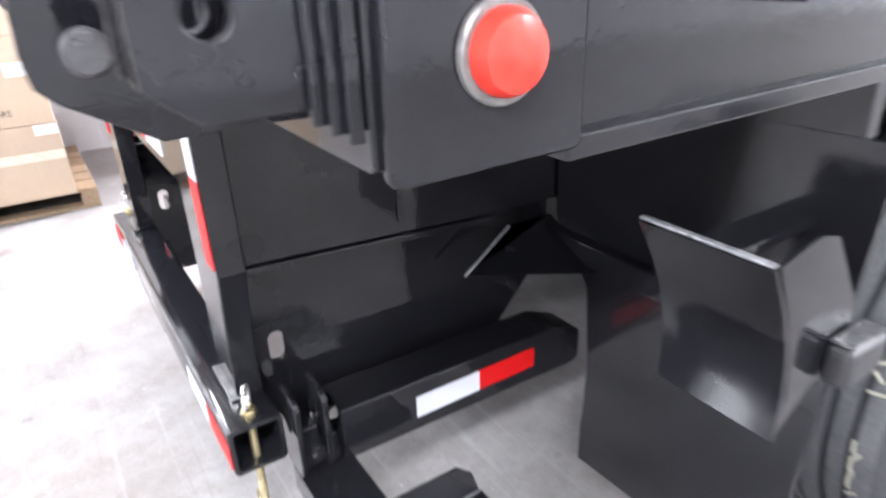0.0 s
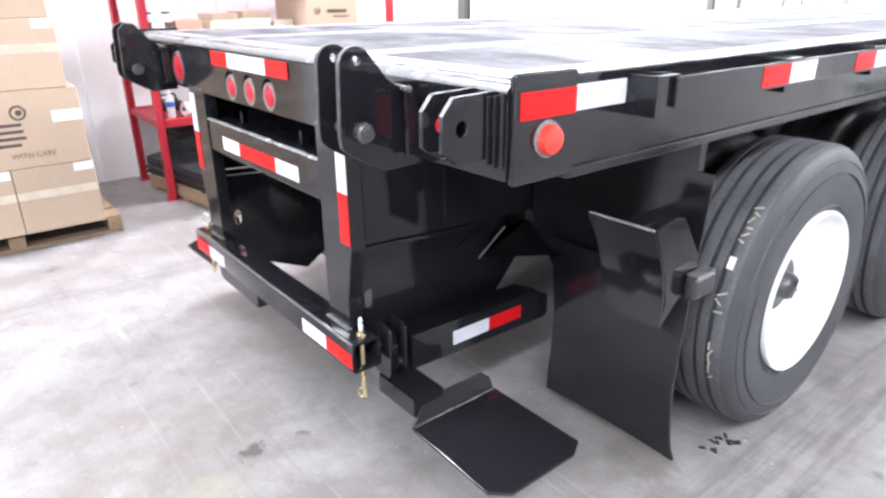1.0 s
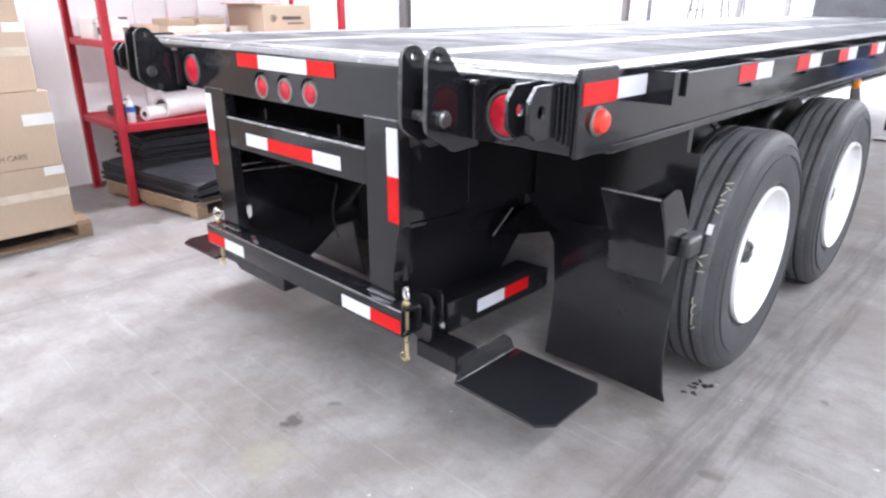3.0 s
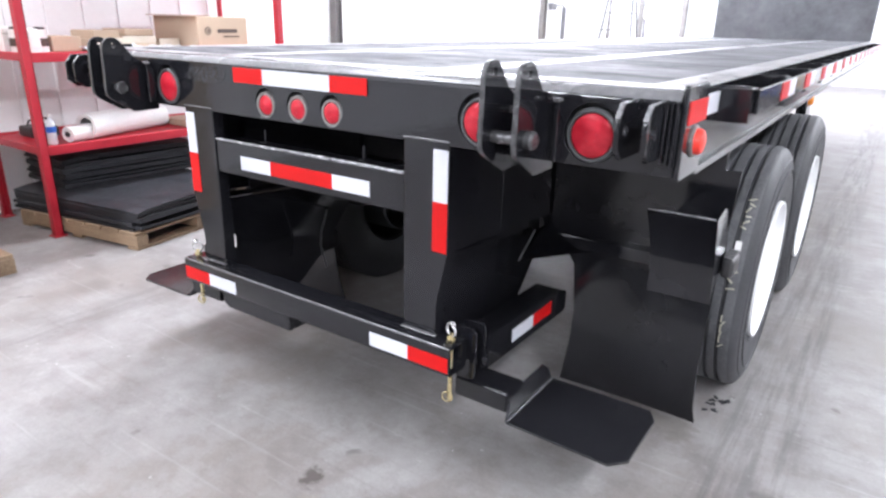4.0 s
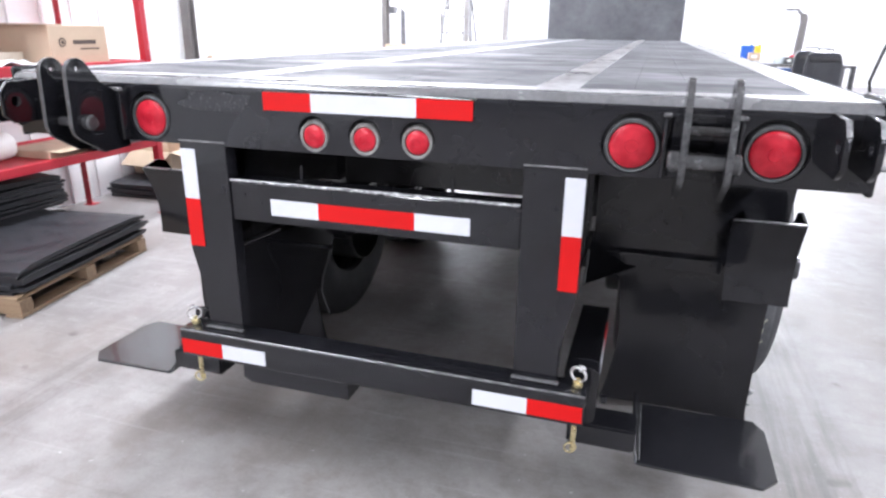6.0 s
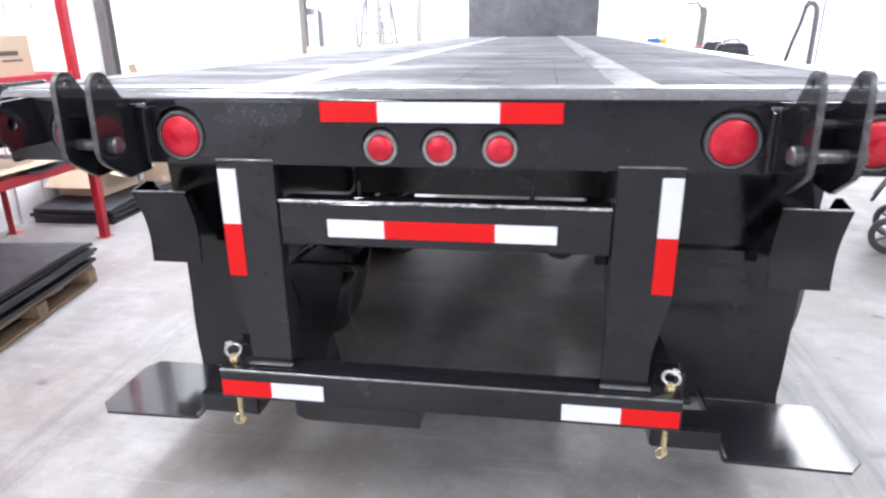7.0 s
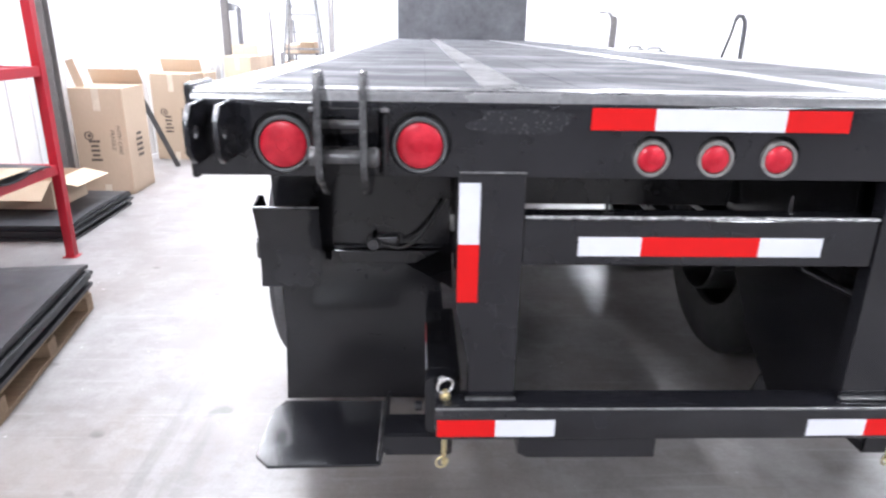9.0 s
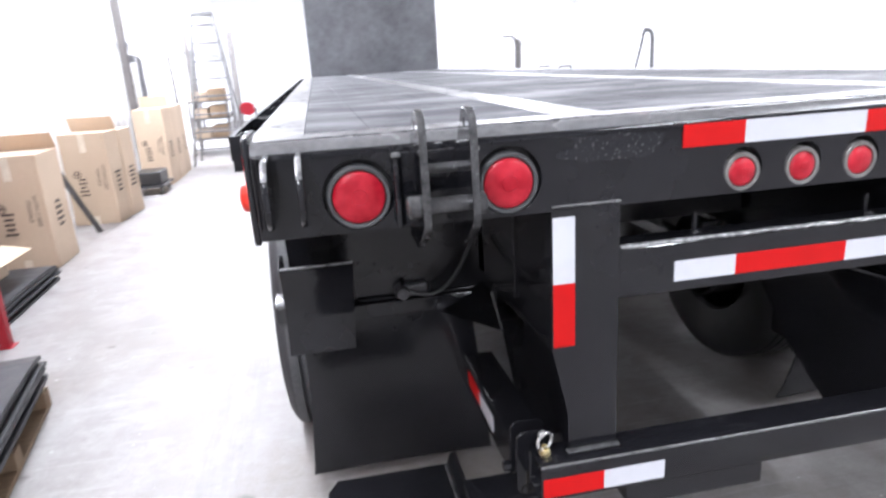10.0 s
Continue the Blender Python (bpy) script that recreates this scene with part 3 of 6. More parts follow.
# welded hinge lugs with their pins
LUG = [(0.02, 1.143), (-0.08, 1.140), (-0.163, 1.189), (-0.18, 1.205), (-0.184, 1.225), (-0.178, 1.37)] + \
      [(-0.138 + 0.040 * math.cos(radians(a)), 1.374 + 0.040 * math.sin(radians(a))) for a in range(170, 20, -15)] + [(-0.065, 1.346), (-0.04, 1.328), (0.0, 1.314), (0.02, 1.31)]
for s in (1, -1):
    for lx in (0.826, 0.919):
        edge_faces(plate("hinge_lug", LUG, [circle(-0.136, 1.386, 0.011, 14)], 0.015, YZ @ pose(0, 0, s * lx), M_BLACK, trailer), M_LUG_EDGE)
        lathe("pin_head", [(0, 0.022), (0.018, 0.022), (0.023, 0.017), (0.023, 0.0)], pose(s * (lx + (0.0075 if lx > 0.9 else -0.0075)), -0.132, 1.234) @ side_axis(s if lx > 0.9 else -s), M_PIN, trailer, n=20)
    pipe("hinge_pin", [(s * 0.815, -0.132, 1.234), (s * 0.93, -0.132, 1.234)], 0.0165, M_PIN, trailer)
    pipe("hinge_rung", [(s * 0.83, -0.05, 1.292), (s * 0.915, -0.05, 1.292)], 0.011, M_PIN, trailer)
    box("lug_pad", (s * 0.80, s * 0.945, -0.018, -0.0005, 1.17, 1.325), M_BLACK, trailer, bevel=0.006)
    for lx in (0.79, 0.952):
        box("lug_stop", (s * lx - 0.006, s * lx + 0.006, -0.035, -0.0005, 1.17, 1.318), M_BLACK, trailer, bevel=0.004)
        box("stop_bolt", (s * lx - 0.010, s * lx + 0.010, -0.04, -0.02, 1.318, 1.328), M_WELD, trailer, bevel=0.003)

# corner brackets: pairs of clipped ears with holes
EAR = [(0.0, 1.212), (-0.098, 1.212), (-0.132, 1.238), (-0.132, 1.306), (-0.106, 1.336), (0.0, 1.340)]
for s in (1, -1):
    for ex in (1.141, 1.203):
        # only the ears' upper chamfers get the painted gleam
        edge_faces(plate("corner_ear", EAR, [circle(-0.086, 1.277, 0.017, 16), circle(-0.018, 1.278, 0.008, 12)], 0.012, YZ @ pose(0, 0, s * ex), M_BLACK, trailer), M_EDGE_GLEAM, 1.303)
    for k, ex in enumerate((1.2135, 1.2225, 1.2315)):
        box("packing_strip", (s * (ex - 0.0028), s * (ex + 0.0028), -0.03 + 0.009 * k, -0.0005, 1.2 - 0.006 * k, 1.332 + 0.003 * k), M_BLACK, trailer, bevel=0.0015)

# corner plates with marker lamps, side channels
for s in (1, -1):
    X = s * HALF
    cp = plate("corner_plate", rounded(0.012, 0.186, 1.157, DECK + 0.008, 0.006), [], 0.014, YZ @ pose(0, 0, s * (HALF + 0.008)), M_BLACK_SOFT, trailer, bevel=0.004)
    box("side_rail", (X - s * 0.012, X, 0.166, 10.6, 1.165, DECK - 0.008), M_BLACK_SOFT, trailer, bevel=0)
    box("rail_lower_flange", (X - s * 0.08, X + s * 0.012, 0.176, 10.6, 1.142, 1.1649), M_BLACK_SOFT, trailer, bevel=0.003)
    box("rail_top_flange", (X - s * 0.105, X + s * 0.004, 0.126, 10.6, DECK - 0.0098, DECK - 0.003), M_BLACK_SOFT, trailer, bevel=0)
    box("side_edge_strip", (X - s * 0.105, X + s * 0.005, 0.127, 10.6, DECK - 0.0026, DECK + 0.0006), M_WORN, trailer, "worn grey steel deck edge", bevel=0)
    m = pose(s * (HALF + 0.0155), 0.103, 1.240) @ side_axis(s)
    lathe("marker_bezel", [(0.039, 0.0), (0.0385, 0.004), (0.0365, 0.006), (0.032, 0.006), (0.031, 0.0)], m, M_GROMMET_S, trailer)
    lathe("side_marker_lamp", [(0, 0.025), (0.018, 0.0245), (0.027, 0.021), (0.031, 0.014), (0.0318, 0.0)], m, M_MARKER, trailer, "red side marker lamp")
    for c, y0, y1 in (("r", 0.024, 0.187), ("w", 0.1905, 0.372)):
        zz = 0.0152 if c == "r" else 0.0006
        box("reflective_tape", (s * (HALF + zz), s * (HALF + zz + 0.0018), y0, y1, 1.284, 1.338), M_TAPE_R if c == "r" else M_TAPE_W, trailer,
            "red reflective tape" if c == "r" else "white reflective tape", bevel=0)
    rw = random.Random(11)
    pipe("plate_weld", [(s * (HALF + 0.004), 0.1885 + rw.uniform(-0.0015, 0.0015), 1.162 + 0.008 * q) for q in range(15)], 0.0045, M_BLACK_SOFT, trailer)
    # rub rail on stake pockets and spools
    box("rub_rail", (s * 1.316, s * 1.327, 0.43, 10.55, 1.277, 1.343), M_BLACK_SOFT, trailer, bevel=0.003)
    y, k = 0.374, 0
    while y < 10.4:
        if k % 2 == 0:
            bm = bmesh.new()
            for a, b, c, d in ((1.236, 1.3155, y, y + 0.010), (1.236, 1.3155, y + 0.072, y + 0.082), (1.305, 1.3155, y + 0.011, y + 0.071)):
                add_box(bm, s * a, s * b, c, d, 1.258, 1.347)
            pk = part("stake_pocket", bm, M_BLACK, trailer)
            pk.data.materials.append(M_EDGE_GLEAM)
            # up-facing pocket edges take the same painted gleam
            for p in pk.data.polygons:
                if p.normal.z > 0.9:
                    p.material_index = 1
        else:
            lathe("rope_spool", [(0, 0.078), (0.024, 0.078), (0.024, 0.066), (0.017, 0.062), (0.017, 0.016), (0.024, 0.012), (0.024, 0.0)], pose(s * 1.236, y + 0.03, 1.306) @ side_axis(s), M_BLACK, trailer, n=14)
        y += 0.3
        k += 1
    y = 0.816
    while y < 10.2:
        for c, y0, y1 in (("r", y, y + 0.15), ("w", y + 0.15, y + 0.305)):
            box("reflective_tape", (s * 1.3273, s * 1.329, y0, y1, 1.284, 1.338), M_TAPE_R if c == "r" else M_TAPE_W, trailer,
                "red reflective tape" if c == "r" else "white reflective tape", bevel=0)
        y += 0.585

# deck: planks between steel strips
strips = [(-0.55, -0.435), (0.445, 0.56)]
for a, b in strips:
    box("deck_strip", (a, b, 0.127, 10.58, DECK - 0.03, DECK - 0.001), M_WORN, trailer, "worn grey steel deck strip", bevel=0.002)
rng = random.Random(7)
for a, b, n in ((-1.129, -0.551, 4), (-0.434, 0.444, 6), (0.561, 1.129, 4)):
    w = (b - a) / n
    for i in range(n):
        y = 0.128
        cuts = sorted(rng.uniform(2.2, 8.6) for _ in range(2)) + [10.58]
        for c in cuts:
            if c - y < 0.4 and c < 10:
                continue
            dz = rng.uniform(-0.0012, 0.0008)
            box("deck_plank", (a + i * w + 0.0005, a + (i + 1) * w - 0.0005, y, c - 0.0015, DECK - 0.034, DECK - 0.0015 + dz), M_PLANK, trailer, bevel=0.0008)
            y = c

# head board at the front of the deck
box("head_board", (-1.14, 1.15, 10.6, 10.66, DECK - 0.03, DECK + 1.42), M_GALV, trailer, "dark grey sheet-steel head board", bevel=0.01)
for x in (-1.1, -0.4, 0.4, 1.1):
    box("head_post", (x - 0.04, x + 0.04, 10.662, 10.74, DECK - 0.1, DECK + 1.4), M_BLACK_SOFT, trailer)

# under-ride guard: posts, cross tube and bumper tube
for s in (1, -1):
    post = [(0.452, 0.552), (0.452, 1.172), (0.616, 1.172), (0.616, 0.825), (0.578, 0.655), (0.578, 0.552)]
    part("guard_post", prism_bm([(s * x, z) for x, z in post], 0.05, XZ @ pose(0, 0, 0.001), 0.003), M_BLACK_SOFT, trailer)
    box("post_cap_weld", (s * 0.452, s * 0.616, -0.003, 0.012, 1.1722, 1.178), M_WELD, trailer, bevel=0.002)
    box("post_foot_weld", (s * 0.448, s * 0.585, -0.012, 0.005, 0.5545, 0.560), M_WELD, trailer, bevel=0.002)
    for c, z0, z1 in (("w", 0.994, 1.15), ("r", 0.838, 0.994)):
        tape(s * 0.562, s * 0.614, 0.001, z0, z1, c, trailer)
    # side plates, upper and lower, with the ledge between
    up = [(0.052, 0.822), (0.052, 1.164), (0.98, 1.164), (0.98, 0.78), (0.6, 0.79)]
    part("side_plate", prism_bm(up, 0.010, YZ @ pose(0, 0, s * 0.586 - 0.005), 0.002), M_BLACK, trailer)
    low = [(0.058, 0.44), (0.058, 0.80), (0.58, 0.762), (0.80, 0.757), (0.80, 0.62), (0.75, 0.575), (0.61, 0.42), (0.41, 0.29)]
    plate("side_plate", low, [rounded(0.085, 0.12, 0.575, 0.645, 0.017)], 0.012, YZ @ pose(0, 0, s * 0.528), M_BLACK, trailer)
    part("plate_ledge", prism_bm([(0.052, 0.803), (0.052, 0.818), (0.6, 0.786), (0.6, 0.771)], 0.062, YZ @ pose(0, 0, s * 0.565 - 0.031), 0.003), M_BLACK, trailer)
    box("plate_stiffener", (s * 0.592, s * 0.598, 0.36, 0.372, 0.83, 1.16), M_BLACK, trailer, bevel=0.002)
    # guide beam under the plate, with tape on its outer face
    gb = [(0.16, 0.398), (0.16, 0.52), (0.70, 0.508), (0.785, 0.472), (0.785, 0.398), (0.765, 0.386)]
    part("guide_beam", prism_bm(gb, 0.1, YZ @ pose(0, 0, s * 0.635 - 0.05), 0.004), M_BLACK_SOFT, trailer)
    for c, y0, y1 in (("w", 0.325, 0.485), ("r", 0.485, 0.64)):
        box("reflective_tape", (s * 0.6854, s * 0.6872, y0, y1, 0.428, 0.478), M_TAPE_R if c == "r" else M_TAPE_W, trailer,
            "red reflective tape" if c == "r" else "white reflective tape", bevel=0)
    # slotted clamp lugs at the tube's end
    for ly in (0.075, 0.13):
        plate("clamp_lug", rounded(0.60, 0.69, 0.40, 0.578, 0.02), [rounded(0.632, 0.66, 0.49, 0.545, 0.012)], 0.012, XZ @ Matrix.Scale(s, 4, (1, 0, 0)) @ pose(0, 0, ly), M_BLACK, trailer)
    box("clamp_block", (s * 0.6, s * 0.67, 0.085, 0.118, 0.41, 0.50), M_BLACK, trailer, bevel=0.004)
    lathe("clamp_bolt", [(0, 0.02), (0.012, 0.02), (0.014, 0.016), (0.014, 0)], pose(s * 0.70, 0.1, 0.47) @ side_axis(s), M_BLACK, trailer, n=8)
box("cross_tube", (-0.4515, 0.4515, 0.006, 0.1, 0.937, 1.062), M_BLACK, trailer, bevel=0.006)
rngw = random.Random(3)
bead = [(-0.447 + 0.0149 * i, 0.0065 + rngw.uniform(-0.0012, 0.0012), 1.0625 + rngw.uniform(-0.001, 0.0016)) for i in range(61)]
pipe("tube_weld", bead, 0.0042, M_WELD_GLEAM, trailer, "bright uneven weld bead")
# band on the tube's top edge: weld spatter plus a painted gleam
bm = bmesh.new()
nx = 90
strip_v = []
for q in range(nx + 1):
    x = -0.447 + 0.894 * q / nx
    wide = 0.017 + 0.007 * noise.noise(Vector((x * 9, 1.0, 0.0)))
    up = 1.0645 + 0.0022 * abs(noise.noise(Vector((x * 60, 3.0, 0.0))))
    strip_v.append([bm.verts.new((x, 0.0075, 1.0628)), bm.verts.new((x, 0.012, up)), bm.verts.new((x, 0.008 + wide * 0.7, up + 0.001 * noise.noise(Vector((x * 90, 7.0, 0.0))))), bm.verts.new((x, 0.009 + wide, 1.0622))])
for a, b in zip(strip_v, strip_v[1:]):
    for q in range(3):
        bm.faces.new((a[q], b[q], b[q + 1], a[q + 1]))
part("weld_band", bm, M_WELD_GLEAM, trailer, "bright weld spatter along the tube", smooth=True)
for x in (-0.232, 0.243):
    pipe("grease_pipe", [(x, 0.06, 1.05), (x, 0.06, 1.112)], 0.006, M_BLACK_SOFT, trailer)
    box("pipe_clip", (x - 0.014, x + 0.014, 0.045, 0.075, 1.0622, 1.068), M_BLACK_SOFT, trailer, bevel=0.002)

# bumper tube, open at both ends
plate("bumper_tube", rounded(-0.0445, 0.0545, 0.4525, 0.5515, 0.010), [rounded(-0.037, 0.047, 0.46, 0.544, 0.006)], 1.33, YZ, M_BLACK, trailer, bevel=0.0005)
# thin pale pipe that paints the highlight of the tube's rounded edge
pipe("bumper_edge", [(-0.664, -0.0418, 0.5488), (0.664, -0.0418, 0.5488)], 0.0036, M_WELD, trailer, "bright worn tube edge")
for s in (1, -1):
    for c, x0, x1 in (("r", 0.505, 0.66), ("w", 0.345, 0.505)):
        tape(s * x0, s * x1, -0.045, 0.467, 0.517, c, trailer)
part("skid_plate", prism_bm([(-0.44, 0.4515), (-0.06, 0.4515), (-0.06, 0.39), (-0.41, 0.39), (-0.44, 0.405)], 0.085, XZ @ pose(0, 0, -0.035), 0.003), M_BLACK_SOFT, trailer)

# side steps: a square tube under the bumper and a chamfered plate with a turned-up lip
for s in (1, -1):
    st = new("side_step")
    st.parent = trailer
    bm = bmesh.new()
    add_box(bm, s * 0.612, s * 0.812, 0.072, 0.185, 0.318, 0.39)
    bmesh.ops.bevel(bm, geom=bm.edges[:], offset=0.006, segments=2, affect="EDGES")
    part("step_tube", bm, M_BLACK, st)
    k = 0.0 if s > 0 else 0.022
    pl = [(0.824, 0.05), (1.164 - k, 0.042), (1.208 - k, 0.092), (1.208 - k, 0.336), (1.178 - k, 0.388), (0.824, 0.386)]
    part("tread_plate", prism_bm([(s * x, y) for x, y in pl], 0.010, pose(0, 0, 0.298), 0.002), M_STEP, st)
    lip = [(0.052, 0.0), (0.384, 0.0), (0.373, 0.05), (0.343, 0.075), (0.113, 0.075)]
    part("step_lip", prism_bm(lip, 0.009, pose(s * 0.822, 0, 0.3) @ Matrix.Rotation(radians(-s * 14), 4, "Y") @ YZ @ pose(0, 0, -0.0045), 0.002), M_FLAP, st)
    pipe("lip_weld", [(s * 0.828, 0.058, 0.3095), (s * 0.828, 0.378, 0.3095)], 0.0035, M_WELD, st)
    box("tube_stop", (s * 0.612, s * 0.655, 0.075, 0.18, 0.39, 0.452), M_BLACK, st)
    # zinc lynch pin with its ring, and the cotter below
    lp = new("lynch_pin")
    lp.parent = trailer
    pipe("pin_shaft", [(s * 0.638, 0.004, 0.345), (s * 0.638, 0.004, 0.578)], 0.0075, M_ZINC, lp)
    lathe("pin_collar", [(0, 0.018), (0.012, 0.016), (0.015, 0.008), (0.013, 0.0)], pose(s * 0.638, 0.004, 0.5535), M_ZINC, lp, n=16)
    ring = [(s * 0.638 + 0.021 * math.cos(a), 0.004 - s * 0.009 * math.cos(a), 0.592 + 0.021 * math.sin(a)) for a in [2 * math.pi * i / 24 for i in range(24)]]
    pipe("pin_ring", ring, 0.0042, M_BRIGHT, lp, closed=True)
    bm = box_bm(-0.010, 0.010, -0.004, 0.004, 0.0, 0.019, 0.003)
    bm.transform(pose(s * 0.644, 0.002, 0.604, 0, s * 18, -s * 23))
    part("ring_tab", bm, M_BRIGHT, lp)
    cot = [(s * 0.638 + 0.016 * math.cos(a) - 0.006, 0.0 + 0.005 * math.cos(a), 0.352 + 0.017 * math.sin(a)) for a in [2 * math.pi * i / 18 for i in range(18)]]
    pipe("cotter_clip", cot, 0.0028, M_ZINC, lp, closed=True)

# mud flaps with hanger bars and spring brackets
for s in (1, -1):
    bm = bmesh.new()
    rows = []
    edge_z = (0.05, 0.10, 0.27, 0.40, 0.62, 0.72, 1.05)
    # above z 0.7 the flap is widened inward as an added dark backing
    inner = (0.675, 0.688, 0.720, 0.728, 0.708, 0.60, 0.60) if s > 0 else (0.572, 0.58, 0.600, 0.610, 0.634, 0.60, 0.60)
    outer = (1.243, 1.234, 1.230, 1.232, 1.240, 1.245, 1.262) if s > 0 else (1.252, 1.246, 1.234, 1.228, 1.228, 1.235, 1.25)
    for i in range(21):
        v = i / 20
        z = 1.05 - 1.0 * v
        y = 0.782 + 0.045 * max(0.0, (v - 0.68) / 0.32) ** 2
        xi, xo = float(np.interp(z, edge_z, inner)), float(np.interp(z, edge_z, outer))
        rows.append([bm.verts.new((s * (xi + (xo - xi) * j / 8), y + 0.010 * math.sin(math.pi * j / 8) * v, z)) for j in range(9)])
    for a, b in zip(rows, rows[1:]):
        for j in range(8):
            bm.faces.new((a[j], a[j + 1], b[j + 1], b[j]))
    bmesh.ops.recalc_face_normals(bm, faces=bm.faces[:])
    bmesh.ops.solidify(bm, geom=bm.faces[:], thickness=0.009)
    part("mud_flap", bm, M_FLAP, trailer, "black rubber mud flap", smooth=True)
    box("flap_hanger", (s * 0.592, s * 1.06, 0.742, 0.776, 0.672, 0.722), M_BLACK, trailer)
    bm = bmesh.new()
    tri_ = [bm.verts.new((s * x, y, z)) for x, y, z in ((0.592, 0.516, 0.661), (0.592, 0.638, 0.75), (0.592, 0.76, 0.75), (0.765, 0.76, 0.664))]
    bm.faces.new(tri_)
    bmesh.ops.solidify(bm, geom=bm.faces[:], thickness=0.009)
    part("hanger_gusset", bm, M_BLACK, trailer)
    pipe("gusset_weld", [(s * 0.594, 0.516, 0.661), (s * 0.594, 0.638, 0.75)], 0.004, M_WELD, trailer)
    bm = bmesh.new()
    rows = []
    for i in range(9):
        v = i / 8
        z = 0.940 - 0.304 * v
        y = 0.530 + 0.075 * v + 0.030 * math.sin(math.pi * v)
        rows.append([bm.verts.new((s * (1.042 + 0.014 * v + (0.213 - 0.008 * v) * j / 4), y, z)) for j in range(5)])
    for a, b in zip(rows, rows[1:]):
        for j in range(4):
            bm.faces.new((a[j], a[j + 1], b[j + 1], b[j]))
    bmesh.ops.recalc_face_normals(bm, faces=bm.faces[:])
    bmesh.ops.solidify(bm, geom=bm.faces[:], thickness=0.008)
    part("flap_guard", bm, M_BLACK_SOFT, trailer, "curved black guard plate", smooth=True)
    fin = [(0.532, 0.941), (0.62, 0.96), (0.665, 0.948), (0.765, 0.81), (0.76, 0.745), (0.68, 0.70), (0.607, 0.637), (0.618, 0.71), (0.603, 0.785), (0.569, 0.865)]
    part("guard_fin", prism_bm(fin, 0.008, YZ @ pose(0, 0, s * 1.254 - 0.004), 0.001), M_BLACK_SOFT, trailer)
    part("guard_bumper", box_bm(s * 1.259, s * 1.30, 0.695, 0.805, 0.70, 0.77, 0.014, 3), M_DARKPLASTIC, trailer, "black rubber bump stop")
    box("bumper_cap", (s * 1.262, s * 1.297, 0.702, 0.798, 0.771, 0.777), M_WELD, trailer, bevel=0.002)
    box("guard_arm", (s * 1.1, s * 1.17, 0.56, 0.78, 0.90, 0.917), M_BLACK, trailer)
    box("guard_edge", (s * 1.042, s * 1.253, 0.524, 0.536, 0.9385, 0.944), M_EDGE_GLEAM, trailer, "bright worn top edge", bevel=0.002)
    box("flap_rail", (s * 0.62, s * 1.21, 0.775, 0.81, 1.045, 1.1415), M_UNDER, trailer)

# wheels
TYRE = [(0.278, -0.105), (0.289, -0.128), (0.34, -0.140), (0.40, -0.147), (0.45, -0.145), (0.487, -0.136), (0.508, -0.122), (0.5165, -0.112)]
grooves = (-0.07, -0.026, 0.026, 0.07)
crown = []
for g in grooves:
    crown += [(0.5225, g - 0.0075), (0.508, g - 0.005), (0.508, g + 0.005), (0.5225, g + 0.0075)]
TYRE = TYRE + [(0.5205, -0.1), *crown, (0.5205, 0.1)] + [(r, -h) for r, h in TYRE[::-1]]


def wheel(s, cx, cy, cz, outer):
    """A wheel whose middle plane lies at cx; s: the side it faces."""
    w = new("wheel")
    w.parent = trailer
    w.matrix_basis = pose(cx, cy, cz) @ side_axis(s)
    # inner tyres take the rubber darkened for shade, tread included
    ty = part("tyre", lathe_bm(TYRE, 72), M_RUBBER if outer else M_RUBBER_SHADED, w, "black tyre with four ribbed grooves", smooth=True)
    ty.data.materials.append(M_TREAD if outer else M_RUBBER_SHADED)
    for p in ty.data.polygons:
        c = p.center
        if math.hypot(c.x, c.y) > 0.5158:
            p.material_index = 1
    if outer:
        rim = [(0.289, 0.105), (0.299, 0.14), (0.296, 0.149), (0.287, 0.147), (0.280, 0.128), (0.266, 0.112), (0.254, 0.104), (0.2, 0.078), (0.14, 0.056), (0.1, 0.046), (0.1, -0.02), (0.0, -0.02)]
        part("rim", lathe_bm(rim, 64), M_RIM, w, "white painted disc wheel", smooth=True)
        hub = part("hub_cap", lathe_bm([(0.102, 0.044), (0.098, 0.049), (0.05, 0.05), (0.048, 0.085), (0.043, 0.092), (0.026, 0.094), (0.024, 0.087), (0, 0.087)], 28), M_STEEL, w, "dark oil-bath hub cap", smooth=True)
        for i in range(6):
            a = 2 * math.pi * i / 6
            part("hub_bolt", lathe_bm([(0, 0.086), (0.006, 0.086), (0.006, 0.079)], 6, pose(0.037 * math.cos(a), 0.037 * math.sin(a), 0.01)), M_STEEL, hub)
        for r in (0.316, 0.43, 0.47):
            part("sidewall_bead", lathe_bm([(r - 0.003, 0.138), (r, 0.1515 if 0.35 < r < 0.45 else (0.1405 if r < 0.35 else 0.1435)), (r + 0.003, 0.138)], 72), M_RUBBER, ty, smooth=True)
    return w


WHEEL_Y = (1.425, 2.715)
for s in (1, -1):
    for wy in WHEEL_Y:
        wheel(s, s * 1.185, wy, 0.522, True)
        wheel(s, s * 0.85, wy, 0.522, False)
